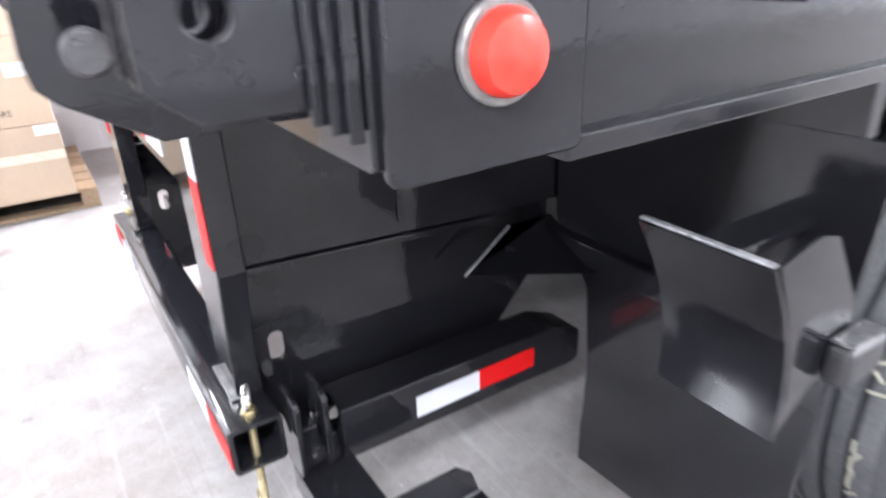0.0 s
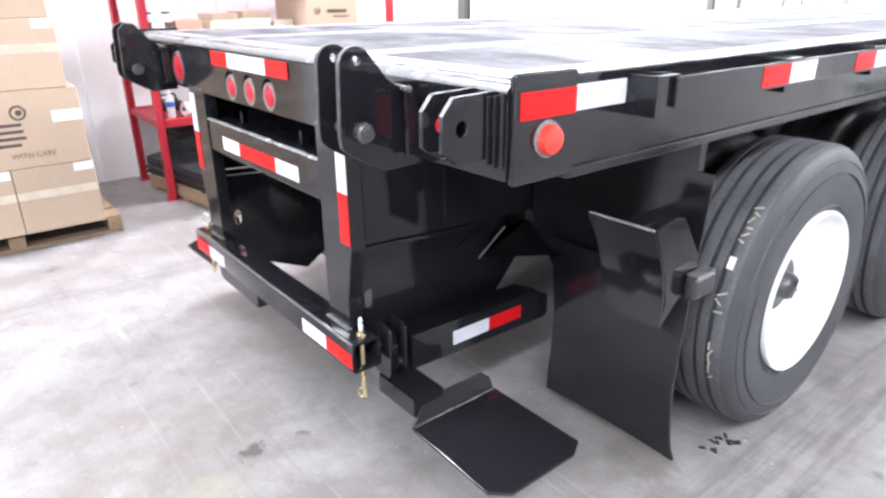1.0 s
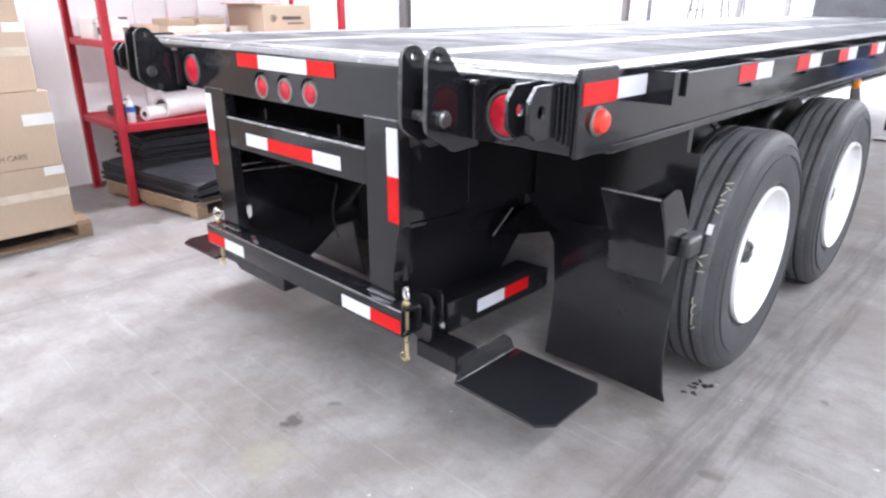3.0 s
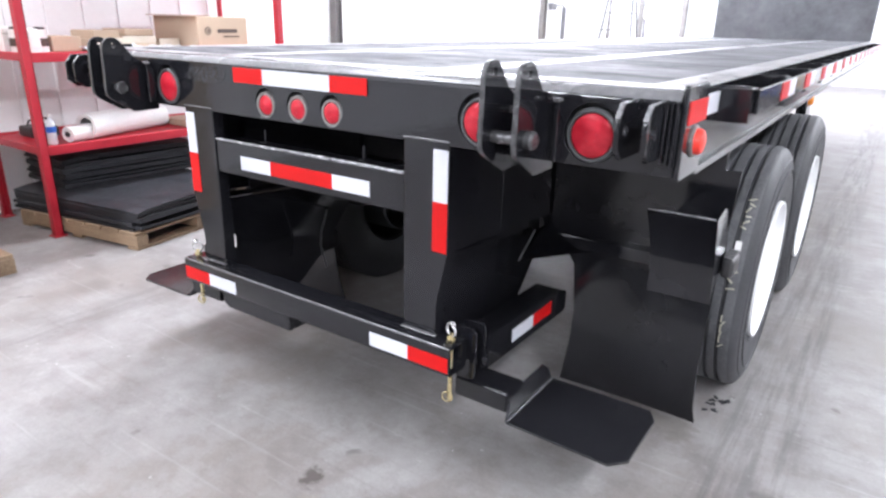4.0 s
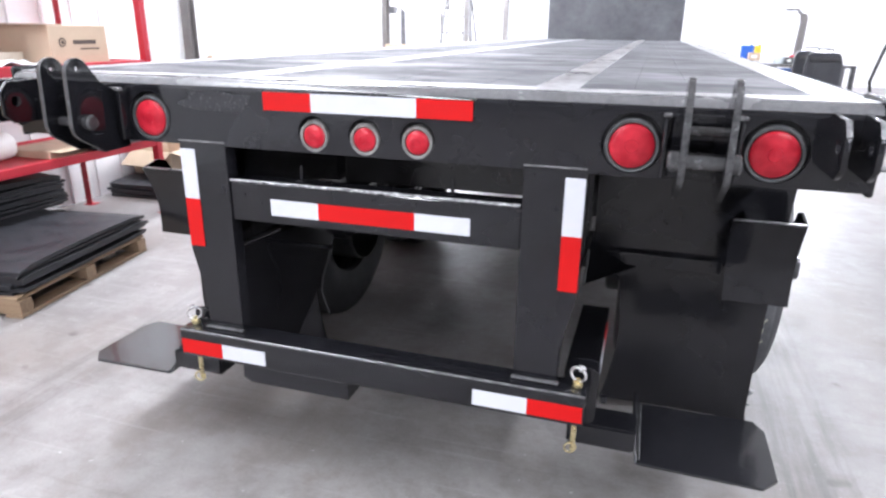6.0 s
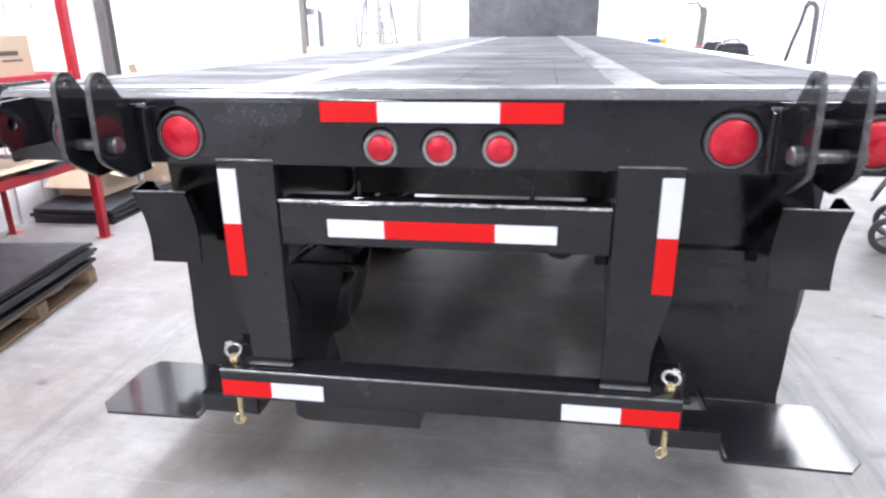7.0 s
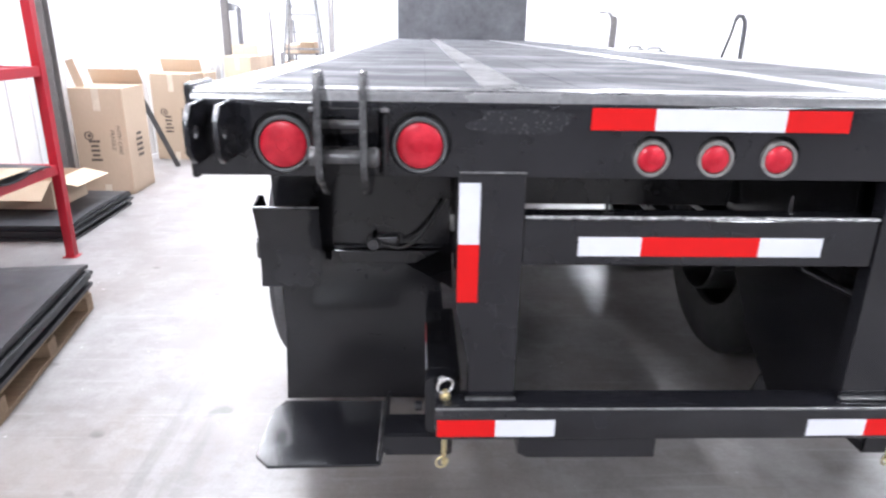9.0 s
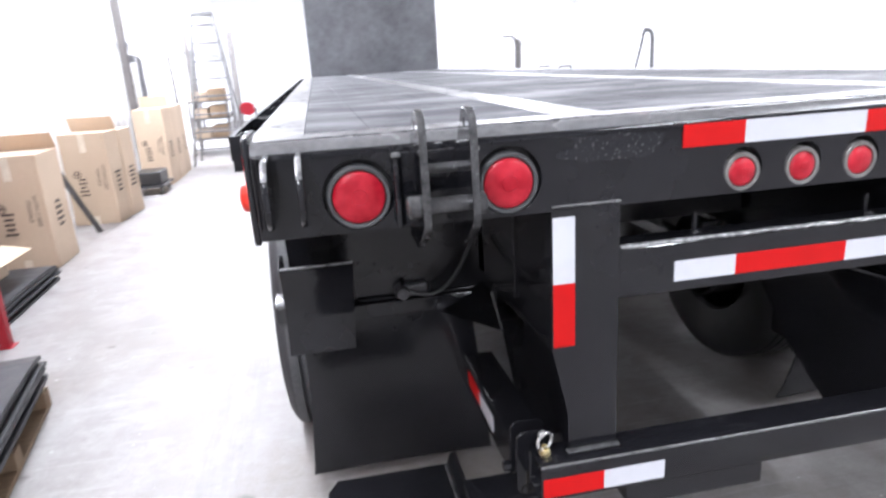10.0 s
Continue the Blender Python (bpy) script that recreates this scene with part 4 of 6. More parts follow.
# crayon marks and a paper patch on the tread of the rear wheel
for k, (a, dx, ln, tilt) in enumerate([(136, 0.07, 0.03, 20), (133.5, 0.075, 0.022, -30), (131, 0.066, 0.028, 60), (128, 0.073, 0.02, 0), (125.5, 0.07, 0.026, 35), (123, 0.066, 0.022, -25),
                                       (104, 0.068, 0.035, 30), (101, 0.062, 0.03, -40), (97.5, 0.07, 0.03, 10), (84, 0.06, 0.03, 90), (81.5, 0.066, 0.028, 60), (79, 0.06, 0.03, 90), (76, 0.063, 0.03, 80), (73, 0.06, 0.026, 90), (70, 0.066, 0.024, 45)]):
    th = radians(180 - a)
    ny, nz = -math.cos(th - math.pi / 2 + math.pi / 2), 0
    ang = radians(a)
    y0, z0 = WHEEL_Y[0] + 0.5245 * math.cos(ang + math.pi / 2 - math.pi * 0 - 0.0), 0.522 + 0.5245 * math.sin(ang - math.pi / 2 + math.pi / 2)
    cy, cz = -math.sin(radians(a)), -math.cos(radians(a))
    n = Vector((0, cy, cz))
    base = Vector((1.165 + dx + 0.035, WHEEL_Y[0], 0.522)) + n * 0.5225
    mk = box_bm(-0.003, 0.003, -ln / 2, ln / 2, -0.001, 0.001)
    mk.transform(Matrix.Translation(base) @ n.to_track_quat("Z", "X").to_matrix().to_4x4() @ pose(0, 0, 0, 0, 0, tilt))
    part("crayon_stroke", mk, M_CHALK, trailer)
a = 115
n = Vector((0, -math.sin(radians(a)), -math.cos(radians(a))))
mk = box_bm(-0.011, 0.011, -0.02, 0.02, -0.001, 0.001)
mk.transform(Matrix.Translation(Vector((1.265, WHEEL_Y[0], 0.522)) + n * 0.523) @ n.to_track_quat("Z", "X").to_matrix().to_4x4() @ pose(0, 0, 0, 0, 0, 90))
part("paper_patch", mk, M_PAPER, trailer, "white paper patch on tread")

# chassis: main beams, cross members, axles, suspension, landing legs
for s in (1, -1):
    box("beam_web", (s * 0.515, s * 0.528, 0.2, 10.5, 0.8201, 1.14), M_UNDER, trailer, bevel=0)
    box("beam_lower_flange", (s * 0.455, s * 0.585, 0.99, 10.5, 0.80, 0.82), M_UNDER, trailer, bevel=0)
    box("beam_upper_flange", (s * 0.455, s * 0.585, 0.2, 10.5, 1.1401, 1.16), M_UNDER, trailer, bevel=0)
    for wy in WHEEL_Y:
        part("spring_hanger", prism_bm([(wy - 0.62, 0.80), (wy - 0.42, 0.80), (wy - 0.46, 0.60), (wy - 0.56, 0.60)], 0.1, YZ @ pose(0, 0, s * 0.54 - 0.05), 0.004), M_UNDER, trailer)
        for k in range(3):
            box("leaf_spring", (s * 0.50, s * 0.58, wy - 0.52 + 0.1 * k, wy + 0.52 - 0.1 * k, 0.60 + 0.0165 * k, 0.615 + 0.0165 * k), M_UNDER, trailer, bevel=0.002)
        lathe("brake_chamber", [(0, 0.09), (0.07, 0.085), (0.085, 0.06), (0.085, -0.05), (0.06, -0.09), (0, -0.09)], pose(s * 0.36, wy - 0.23, 0.60) @ pose(0, 0, 0, 80, 0, 0), M_UNDER, trailer, n=24)
        lathe("brake_drum", [(0.2, -0.12), (0.208, -0.11), (0.208, 0.1), (0.19, 0.11), (0.05, 0.11)], pose(s * 0.76, wy, 0.522) @ side_axis(s), M_STEEL, trailer, n=40)
    part("landing_leg", box_bm(s * 0.62, s * 0.74, 7.9, 8.02, 0.12, 1.12, 0.008), M_UNDER, trailer)
    part("leg_foot", box_bm(s * 0.55, s * 0.81, 7.84, 8.08, 0.0, 0.02, 0.004), M_UNDER, trailer)
    part("leg_brace", prism_bm([(7.3, 1.08), (7.36, 1.08), (7.94, 0.55), (7.9, 0.5)], 0.03, YZ @ pose(0, 0, s * 0.68 - 0.015)), M_UNDER, trailer)
    # hanging bracket with an amber lamp ahead of the wheels
    part("flap_bracket", prism_bm([(3.0, 1.14), (3.12, 1.14), (3.44, 0.86), (3.42, 0.80), (3.06, 0.99)], 0.01, YZ @ pose(0, 0, s * 1.19 - 0.005), 0.002), M_BLACK, trailer)
    lathe("amber_marker_lamp", [(0, 0.03), (0.022, 0.026), (0.032, 0.012), (0.034, 0)], pose(s * 1.2, 3.03, 1.10) @ side_axis(s), M_AMBER, trailer, "amber marker lamp", n=24)
for wy in WHEEL_Y:
    pipe("axle", [(-0.78, wy, 0.522), (0.78, wy, 0.522)], 0.064, M_UNDER, trailer, res=6)
y = 0.5
while y < 10.4:
    box("cross_member", (-1.2, 1.2, y, y + 0.05, 1.165, 1.325), M_UNDER, trailer, bevel=0.0)
    y += 0.42
box("cross_beam", (-0.5, 0.5, 0.9, 0.98, 0.864, 1.1), M_UNDER, trailer)
for y in (2.0, 3.6, 5.6, 7.9):
    box("cross_beam", (-0.5, 0.5, y, y + 0.08, 0.86, 1.1), M_UNDER, trailer)
for s in (1, -1):
    box("hanging_bracket", (s * 0.33 - 0.03, s * 0.33 + 0.03, 0.84, 0.87, 0.70, 0.85), M_UNDER, trailer)
pipe("air_tank", [(-0.42, 4.4, 0.93), (0.42, 4.4, 0.93)], 0.12, M_UNDER, trailer, res=8)
# air valve and loop of hose behind the rear beam
lathe("air_valve", [(0, 0.05), (0.02, 0.05), (0.024, 0.03), (0.018, 0.02), (0.03, 0.0), (0, 0)], pose(-0.879, 0.765, 0.752) @ REAR, M_STEEL, trailer, n=14)
lathe("valve_flange", [(0, 0.012), (0.042, 0.012), (0.042, 0.0), (0, 0)], pose(-0.882, 0.768, 0.752) @ pose(0, 0, 0, 0, 90, 0), M_BLACK, trailer, n=20)
box("valve_block", (-0.875, -0.79, 0.745, 0.783, 0.730, 0.774), M_STEEL, trailer, bevel=0.006)
pipe("valve_rod", [(-1.03, 0.765, 0.730), (-0.60, 0.765, 0.730)], 0.006, M_BLACK, trailer)
hose = [(-0.853 + 0.228 * t, 0.745 - 0.03 * math.sin(math.pi * t), 0.752 + 0.165 * t ** 2 - 0.033 * math.sin(math.pi * t)) for t in [i / 14 for i in range(15)]]
pipe("air_hose", hose, 0.006, M_DARKPLASTIC, trailer, "thin black air hose")
box("cable_clip", (-0.52, -0.372, 0.49, 0.51, 0.690, 0.700), M_BLACK, trailer, bevel=0.002)
pipe("brake_cable", [(-0.376, 0.5, 0.692), (-0.39, 0.498, 0.64), (-0.418, 0.5, 0.575), (-0.43, 0.505, 0.50), (-0.40, 0.51, 0.40)], 0.0045, M_DARKPLASTIC, trailer, "thin hanging black cable")


# ---------- things along the west wall ----------
def pallet(at, lx, ly, label, slats=6):
    p = thing("pallet", label, "pallet", at=at)
    w = lx / slats
    for i in range(slats):
        box("top_slat", (i * w + 0.006, (i + 1) * w - 0.012, 0, ly, 0.098, 0.118), M_PALLET, p, bevel=0.003)
    for y in (0.0, ly / 2 - 0.045, ly - 0.09):
        box("runner", (0, lx, y, y + 0.09 if y == 0 else y + 0.09, 0.022, 0.0975), M_PALLET, p, bevel=0.004)
    for x in (0.0, lx / 2 - 0.05, lx - 0.1):
        box("base_slat", (x, x + 0.1, 0, ly, 0.0, 0.0215), M_PALLET, p, bevel=0.003)
    return p


def logo_bars(parent, m, w, h, k, rng_):
    """Print that cannot be read: short bars of its size."""
    for i in range(k):
        b = rng_.uniform(0.6, 1.0) * w
        z = h * (0.5 - i / max(1, k - 1)) if k > 1 else 0
        bm = box_bm(-b / 2, b / 2, -0.0012, 0.0, z - h / (3.2 * k), z + h / (3.2 * k))
        bm.transform(m)
        part("print_bar", bm, M_INK, parent)


def round_mark(parent, m, r):
    me = curve_mesh("round_mark", [circle(0, 0, r, 28), circle(0, 0, r * 0.72, 28), circle(r * 0.1, 0, r * 0.4, 16)], depth2d=0.0006)
    me.transform(m @ Matrix.Rotation(radians(90), 4, "X"))
    mesh_ob("round_mark", me, M_INK, parent)


PX = pose(0, 0, 0, 0, 0, 90)      # a print's frame on a face that looks to +x


def carton(at, lx, ly, h, label, group="", tape_face="x", marks=None, seed=0, turn=0.0):
    """A closed carton; at: its low corner; tape strips over the flap seam."""
    c = thing("carton", label, "carton", group, at=at)
    c.rotation_euler = (0, 0, radians(turn))
    r = random.Random(seed)
    bm = box_bm(0, lx, 0, ly, 0, h, 0.006, 2)
    part("carton_body", bm, M_CARD, c)
    if tape_face == "x":
        box("tape_strip", (lx + 0.0003, lx + 0.0012, 0.0, ly, h * 0.52, h * 0.52 + 0.05), M_PACKTAPE, c, bevel=0)
    elif tape_face == "y":
        box("tape_strip", (lx / 2 - 0.03, lx / 2 + 0.03, -0.0012, -0.0003, h - 0.2, h), M_PACKTAPE, c, bevel=0)
        box("tape_strip", (lx / 2 - 0.03, lx / 2 + 0.03, -0.0012, -0.0003, 0.0, 0.09), M_PACKTAPE, c, bevel=0)
    box("flap_seam", (0.02, lx - 0.02, ly / 2 - 0.0015, ly / 2 + 0.0015, h - 0.001, h + 0.0004), M_INK, c, bevel=0)
    if marks:
        marks(c, lx, ly, h, r)
    return c


def marks_shipping(c, lx, ly, h, r):
    m = pose(lx + 0.001, ly * 0.40, h * 0.74) @ PX
    round_mark(c, pose(lx + 0.0014, ly * 0.62, h * 0.72) @ PX, 0.045)
    logo_bars(c, pose(lx + 0.001, ly * 0.36, h * 0.70) @ PX, 0.16, 0.05, 1, r)
    logo_bars(c, pose(lx + 0.001, ly * 0.5, h * 0.44) @ PX, 0.26, 0.12, 4, r)
    words("WITH CARE", 0.045, pose(lx + 0.001, ly * 0.66, h * 0.16) @ PX @ pose(0, 0, 0, 90, 0, 0), M_INK, c)
    box("paper_label", (lx + 0.0004, lx + 0.0014, ly - 0.17, ly + 0.0, h * 0.56, h * 0.56 + 0.07), M_PAPER, c, bevel=0)


def marks_label(c, lx, ly, h, r):
    box("paper_label", (lx + 0.0004, lx + 0.0014, ly - 0.12, ly - 0.005, h * 0.86, h * 0.86 + 0.055), M_PAPER, c, bevel=0)


# shrink-stacked cartons on a pallet beside the trailer
pallet((-3.75, -1.22, 0), 1.2, 1.25, "rough softwood pallet under a stack of cartons")
GC = "cartons stacked on the pallet"
CT = "large brown cardboard carton stacked on a wooden pallet"
for row, (z0, hh) in enumerate(((0.118, 0.415), (0.535, 0.465), (1.002, 0.40), (1.404, 0.42), (1.826, 0.40))):
    if row == 0:
        for k in range(3):
            carton((-3.6, -1.46 + 0.462 * k, z0), 1.1, 0.458, hh, CT, GC, "x", marks_label, 10 + k)
    elif row == 1:
        carton((-3.6, -0.99, z0), 1.1, 0.905, hh, "brown cardboard carton printed with shipping marks on a pallet stack", GC, "", marks_shipping, 20)
        carton((-3.6, -1.46, z0), 1.1, 0.465, hh, CT, GC, "x", None, 21)
    else:
        dx = (0.0, -0.03, 0.02)[row - 2]
        carton((-3.6 + dx, -0.99 - 0.015 * row, z0), 1.1, 0.885, hh, CT, GC, "x" if row != 3 else "", marks_label if row == 2 else None, 30 + row)
        carton((-3.6 + dx, -1.46 - 0.015 * row, z0), 1.1, 0.46, hh, CT, GC, "x", None, 40 + row)

# red storage rack
rack = thing("storage_rack", "red steel storage rack with two shelves along the wall", "storage rack", at=(0, 0, 0))
RX0, RX1, RY0, RY1 = -3.87, -3.08, 0.53, 2.69
for x in (RX0, RX1):
    for y in (RY0, RY1):
        bm = bmesh.new()
        w = 0.055
        add_box(bm, x - w / 2, x + w / 2, y - w / 2, y - w / 2 + 0.006, 0.006, 2.75)
        add_box(bm, x + (w / 2 - 0.006 if x == RX1 else -w / 2), x + (w / 2 if x == RX1 else -w / 2 + 0.006), y - w / 2 + 0.0061, y + w / 2, 0.006, 2.75)
        add_box(bm, x - w / 2, x + w / 2, y + w / 2 - 0.006, y + w / 2 - 0.0001, 0.006, 2.75) if y == RY0 else None
        part("upright", bm, M_RED, rack)
        box("foot_plate", (x - 0.045, x + 0.045, y - 0.045, y + 0.045, 0, 0.0058), M_RED, rack, bevel=0.001)
for zt in (0.635, 1.25, 2.35):
    for x in (RX0, RX1):
        box("shelf_beam", (x - 0.02, x + 0.02, RY0 + 0.029, RY1 - 0.029, zt - 0.062, zt), M_RED, rack, bevel=0.004)
    for y in (RY0, RY1):
        box("end_beam", (RX0 + 0.03, RX1 - 0.03, y - 0.018, y + 0.018, zt - 0.055, zt - 0.004), M_RED, rack, bevel=0.004)
    box("shelf_board", (RX0 + 0.021, RX1 - 0.021, RY0 + 0.03, RY1 - 0.03, zt - 0.03, zt - 0.012), M_RED, rack, bevel=0.002)

# on the upper shelf
ZU = 1.25 - 0.012
brown = carton((-3.72, 1.87, ZU), 0.6, 0.5, 0.262, "brown cardboard carton with printed band on the red rack", "", "", None, 3)
logo_bars(brown, pose(0.601, 0.29, 0.15) @ PX, 0.30, 0.045, 1, random.Random(1))
logo_bars(brown, pose(0.601, 0.33, 0.105) @ PX, 0.17, 0.018, 1, random.Random(2))
round_mark(brown, pose(0.6014, 0.10, 0.15) @ PX, 0.03)
box("box_flap", (0.0, 0.6, -0.06, 0.12, 0.264, 0.27), M_CARD_IN, brown, "loose top flap", bevel=0.001)
SM = "small brown cardboard box on the red rack"
for k, (x, y, lx, ly, z, h) in enumerate(((-3.66, 0.86, 0.3, 0.2, 0, 0.105), (-3.62, 1.10, 0.3, 0.24, 0, 0.085), (-3.64, 1.12, 0.28, 0.22, 0.086, 0.06), (-3.66, 1.37, 0.32, 0.27, 0, 0.105), (-3.68, 1.39, 0.3, 0.25, 0.106, 0.05), (-3.62, 1.66, 0.28, 0.18, 0, 0.07))):
    carton((x, y, ZU + z), lx, ly, h, SM, "small boxes on the rack", "x" if k % 2 else "", None, 50 + k, turn=(-3, 2, 5, -2, 3, 1)[k])


def can(at, r, h, body_mat, label, lid_mat):
    c = thing("can", label, "can", "cans on the rack", at=at)
    part("can_body", lathe_bm([(0, 0), (r, 0), (r, 0.004), (r * 0.985, 0.008), (r * 0.985, h - 0.012), (r, h - 0.008), (r, h), (0, h)], 24), body_mat, c, smooth=False)
    part("can_lid", lathe_bm([(r * 0.8, h + 0.0005), (r * 0.8, h + 0.012), (r * 0.7, h + 0.016), (0, h + 0.016)], 24), lid_mat, c, smooth=False)
    part("can_label", lathe_bm([(r + 0.0004, h * 0.25), (r + 0.0012, h * 0.26), (r + 0.0012, h * 0.6), (r + 0.0004, h * 0.61)], 24), M_PAPER if body_mat is not M_PAPER else M_INK, c)


can((-3.45, 0.66, ZU), 0.05, 0.15, M_PAPER, "white aerosol can with dark print on the red rack", M_DARKPLASTIC)
can((-3.32, 0.70, ZU), 0.045, 0.14, M_WHITE_ROLL, "white tin can on the red rack", M_PAPER)
can((-3.40, 0.79, ZU), 0.045, 0.15, M_PAPER, "white tin can with a black lid on the red rack", M_DARKPLASTIC)
wbox = thing("white_box", "white cardboard box standing on the red rack", "box", at=(-3.82, 0.60, ZU))
part("box_body", box_bm(0, 0.3, 0, 0.2, 0, 0.16, 0.004), M_PAPER, wbox)
box("box_seam", (0.302, 0.3035, 0.0, 0.2, 0.118, 0.121), M_INK, wbox, bevel=0)
wrap = thing("plastic_wrap", "crumpled clear plastic wrapping on the red rack", "plastic wrap", at=(-3.3, 1.5, ZU))
bm = bmesh.new()
bmesh.ops.create_grid(bm, x_segments=26, y_segments=14, size=0.5)
for v in bm.verts:
    v.co.x, v.co.y = v.co.y * 0.34, v.co.x * 0.95
    v.co.z = 0.006 + 0.055 * abs(noise.noise(Vector((v.co.x * 9, v.co.y * 7, 2.0)))) + 0.03 * abs(noise.noise(v.co * 24))
bmesh.ops.solidify(bm, geom=bm.faces[:], thickness=0.003)
part("film", bm, M_PET, wrap)

# on the lower shelf
ZL = 0.635 - 0.012
roll = thing("vinyl_roll", "loosely wound roll of white vinyl sheet lying on the red rack", "roll", at=(-3.16, 0.75, ZL + 0.062))
roll.rotation_euler = (0, 0, radians(17))
part("roll_body", lathe_bm([(0.02, 0.0), (0.022, 0.003), (0.03, -0.001), (0.033, 0.003), (0.04, 0.0), (0.048, 0.003), (0.054, 0.0), (0.056, 0.006), (0.056, 0.98), (0.02, 0.985)], 36, pose(0, 0, 0, -90, 0, 0)), M_WHITE_ROLL, roll, smooth=True)
part("roll_core", lathe_bm([(0.014, -0.006), (0.020, -0.006), (0.020, 0.9), (0.014, 0.9), (0.014, -0.006)], 24, pose(0, 0, 0, -90, 0, 0)), M_STEEL, roll, "dark cardboard core", smooth=True)
part("outer_wrap", lathe_bm([(0.062, 0.17), (0.09, 0.165), (0.093, 0.17), (0.093, 0.93), (0.09, 0.935), (0.0865, 0.93), (0.0865, 0.18), (0.062, 0.175)], 36, pose(0, 0, 0.033, -90, 0, 0)), M_WHITE_ROLL, roll, "loose outer turn of white vinyl", smooth=True)
bottle = thing("plastic_bottle", "clear plastic water bottle on the red rack", "bottle", at=(-3.2, 0.66, ZL))
part("bottle_body", lathe_bm([(0, 0), (0.03, 0), (0.033, 0.006), (0.031, 0.04), (0.033, 0.06), (0.031, 0.08), (0.033, 0.13), (0.026, 0.16), (0.012, 0.18), (0.012, 0.195), (0, 0.195)], 24), M_PET, bottle, smooth=True)
part("bottle_cap", lathe_bm([(0.0135, 0.19), (0.0135, 0.208), (0.012, 0.21), (0, 0.21)], 20), M_PAPER, bottle)
part("bottle_label", lathe_bm([(0.0335, 0.085), (0.0342, 0.086), (0.0342, 0.125), (0.0335, 0.126)], 24), M_BLUE, bottle, smooth=True)
flat = carton((-3.55, 1.72, ZL), 0.42, 0.62, 0.05, "flat open cardboard tray on the red rack", "", "", None, 60)
box("tray_flap", (0.3, 0.52, 0.0, 0.62, 0.052, 0.057), M_CARD_IN, flat, "raised pale flap", bevel=0.001)
sheetp = thing("rubber_offcut", "black rubber offcut lying over the rack's edge", "rubber sheet", at=(-3.3, 2.28, ZL))
bm = bmesh.new()
bmesh.ops.create_grid(bm, x_segments=14, y_segments=10, size=0.5)
for v in bm.verts:
    v.co.x, v.co.y = v.co.x * 0.55, v.co.y * 0.5
    v.co.z = 0.03 + 0.06 * max(0, 0.25 - v.co.x) ** 0.5 * 0.3 + 0.012 * math.sin(v.co.y * 12)
bmesh.ops.solidify(bm, geom=bm.faces[:], thickness=0.012)
part("sheet", bm, M_MAT, sheetp)
tool = thing("tool_box", "grey tool case at the back of the red rack", "tool box", at=(-3.75, 0.66, ZL))
part("case", box_bm(0.03, 0.25, 0, 0.2, 0, 0.08, 0.02), M_DARKPLASTIC, tool)
pipe("case_handle", [(0.14, 0.02, 0.078), (0.14, 0.04, 0.12), (0.14, 0.16, 0.13), (0.14, 0.18, 0.078)], 0.008, M_DARKPLASTIC, tool)


# stacks of rubber sheets
def sheet_stack(at, layers, lx, ly, label, seed, group, base=0.0, thick=0.022, drift=0.02, turn=0.0):
    st = thing("rubber_sheet_stack", label, "rubber sheets", group, at=at)
    st.rotation_euler = (0, 0, radians(turn))
    r = random.Random(seed)
    z = base
    for i in range(layers):
        t = thick * r.uniform(0.75, 1.15)
        dx, dy = r.uniform(-drift, drift), r.uniform(-drift, drift)
        sx, sy = lx * r.uniform(0.95, 1.0), ly * r.uniform(0.95, 1.0)
        bm = bmesh.new()
        n = 10
        top = []
        for j in range(n + 1):
            u = j / n
            sag = 0.012 * math.sin(math.pi * u) * math.sin(i * 1.7 + seed)
            edge = -0.012 * max(0, (abs(u - 0.5) - 0.42) / 0.08) if i > layers - 4 else 0
            top.append([(dx, dy + sy * u, z + sag + edge), (dx + sx * 0.5, dy + sy * u, z + sag * 0.7 + edge), (dx + sx, dy + sy * u, z + sag + edge * 1.3)])
        lo = [[bm.verts.new(p) for p in row] for row in top]
        hi = [[bm.verts.new((p[0], p[1], p[2] + t)) for p in row] for row in top]
        for a, b in zip(range(n), range(1, n + 1)):
            for k in range(2):
                bm.faces.new((hi[a][k], hi[a][k + 1], hi[b][k + 1], hi[b][k]))
                bm.faces.new((lo[a][k], lo[b][k], lo[b][k + 1], lo[a][k + 1]))
            bm.faces.new((lo[a][0], hi[a][0], hi[b][0], lo[b][0]))
            bm.faces.new((lo[a][2], lo[b][2], hi[b][2], hi[a][2]))
        for a in (0, n):
            for k in range(2):
                bm.faces.new((lo[a][k], lo[a][k + 1], hi[a][k + 1], hi[a][k]))
        part("rubber_sheet", bm, M_MAT, st)
        z += t + 0.0012
    return z


GS = "stacks of rubber sheets"
pallet((-3.55, 0.50, 0), 1.22, 1.15, "softwood pallet carrying black rubber sheets", 7).rotation_euler = (0, 0, radians(9))
ztop = sheet_stack((-3.64, 0.515, 0.118), 7, 1.32, 1.17, "wide low stack of black rubber sheets on a pallet", 4, GS, thick=0.0215, drift=0.014, turn=9)
sheet_stack((-3.90, 0.76, 0.1185 + ztop), 12, 0.62, 1.2, "taller stack of black rubber strips at the back of the pallet", 9, GS, thick=0.0195, drift=0.018, turn=-2)
crumple = thing("crumpled_wrap", "crumpled white plastic wrap by the pallet of rubber sheets", "plastic wrap", at=(-2.66, 1.6, 0.0))
bm = bmesh.new()
bmesh.ops.create_icosphere(bm, subdivisions=3, radius=0.06)
for v in bm.verts:
    v.co *= 1 + 0.45 * noise.noise(v.co * 32)
    v.co.z = max(0.0, v.co.z * 0.7 + 0.035)
part("wrap_film", bm, M_PAPER, crumple)
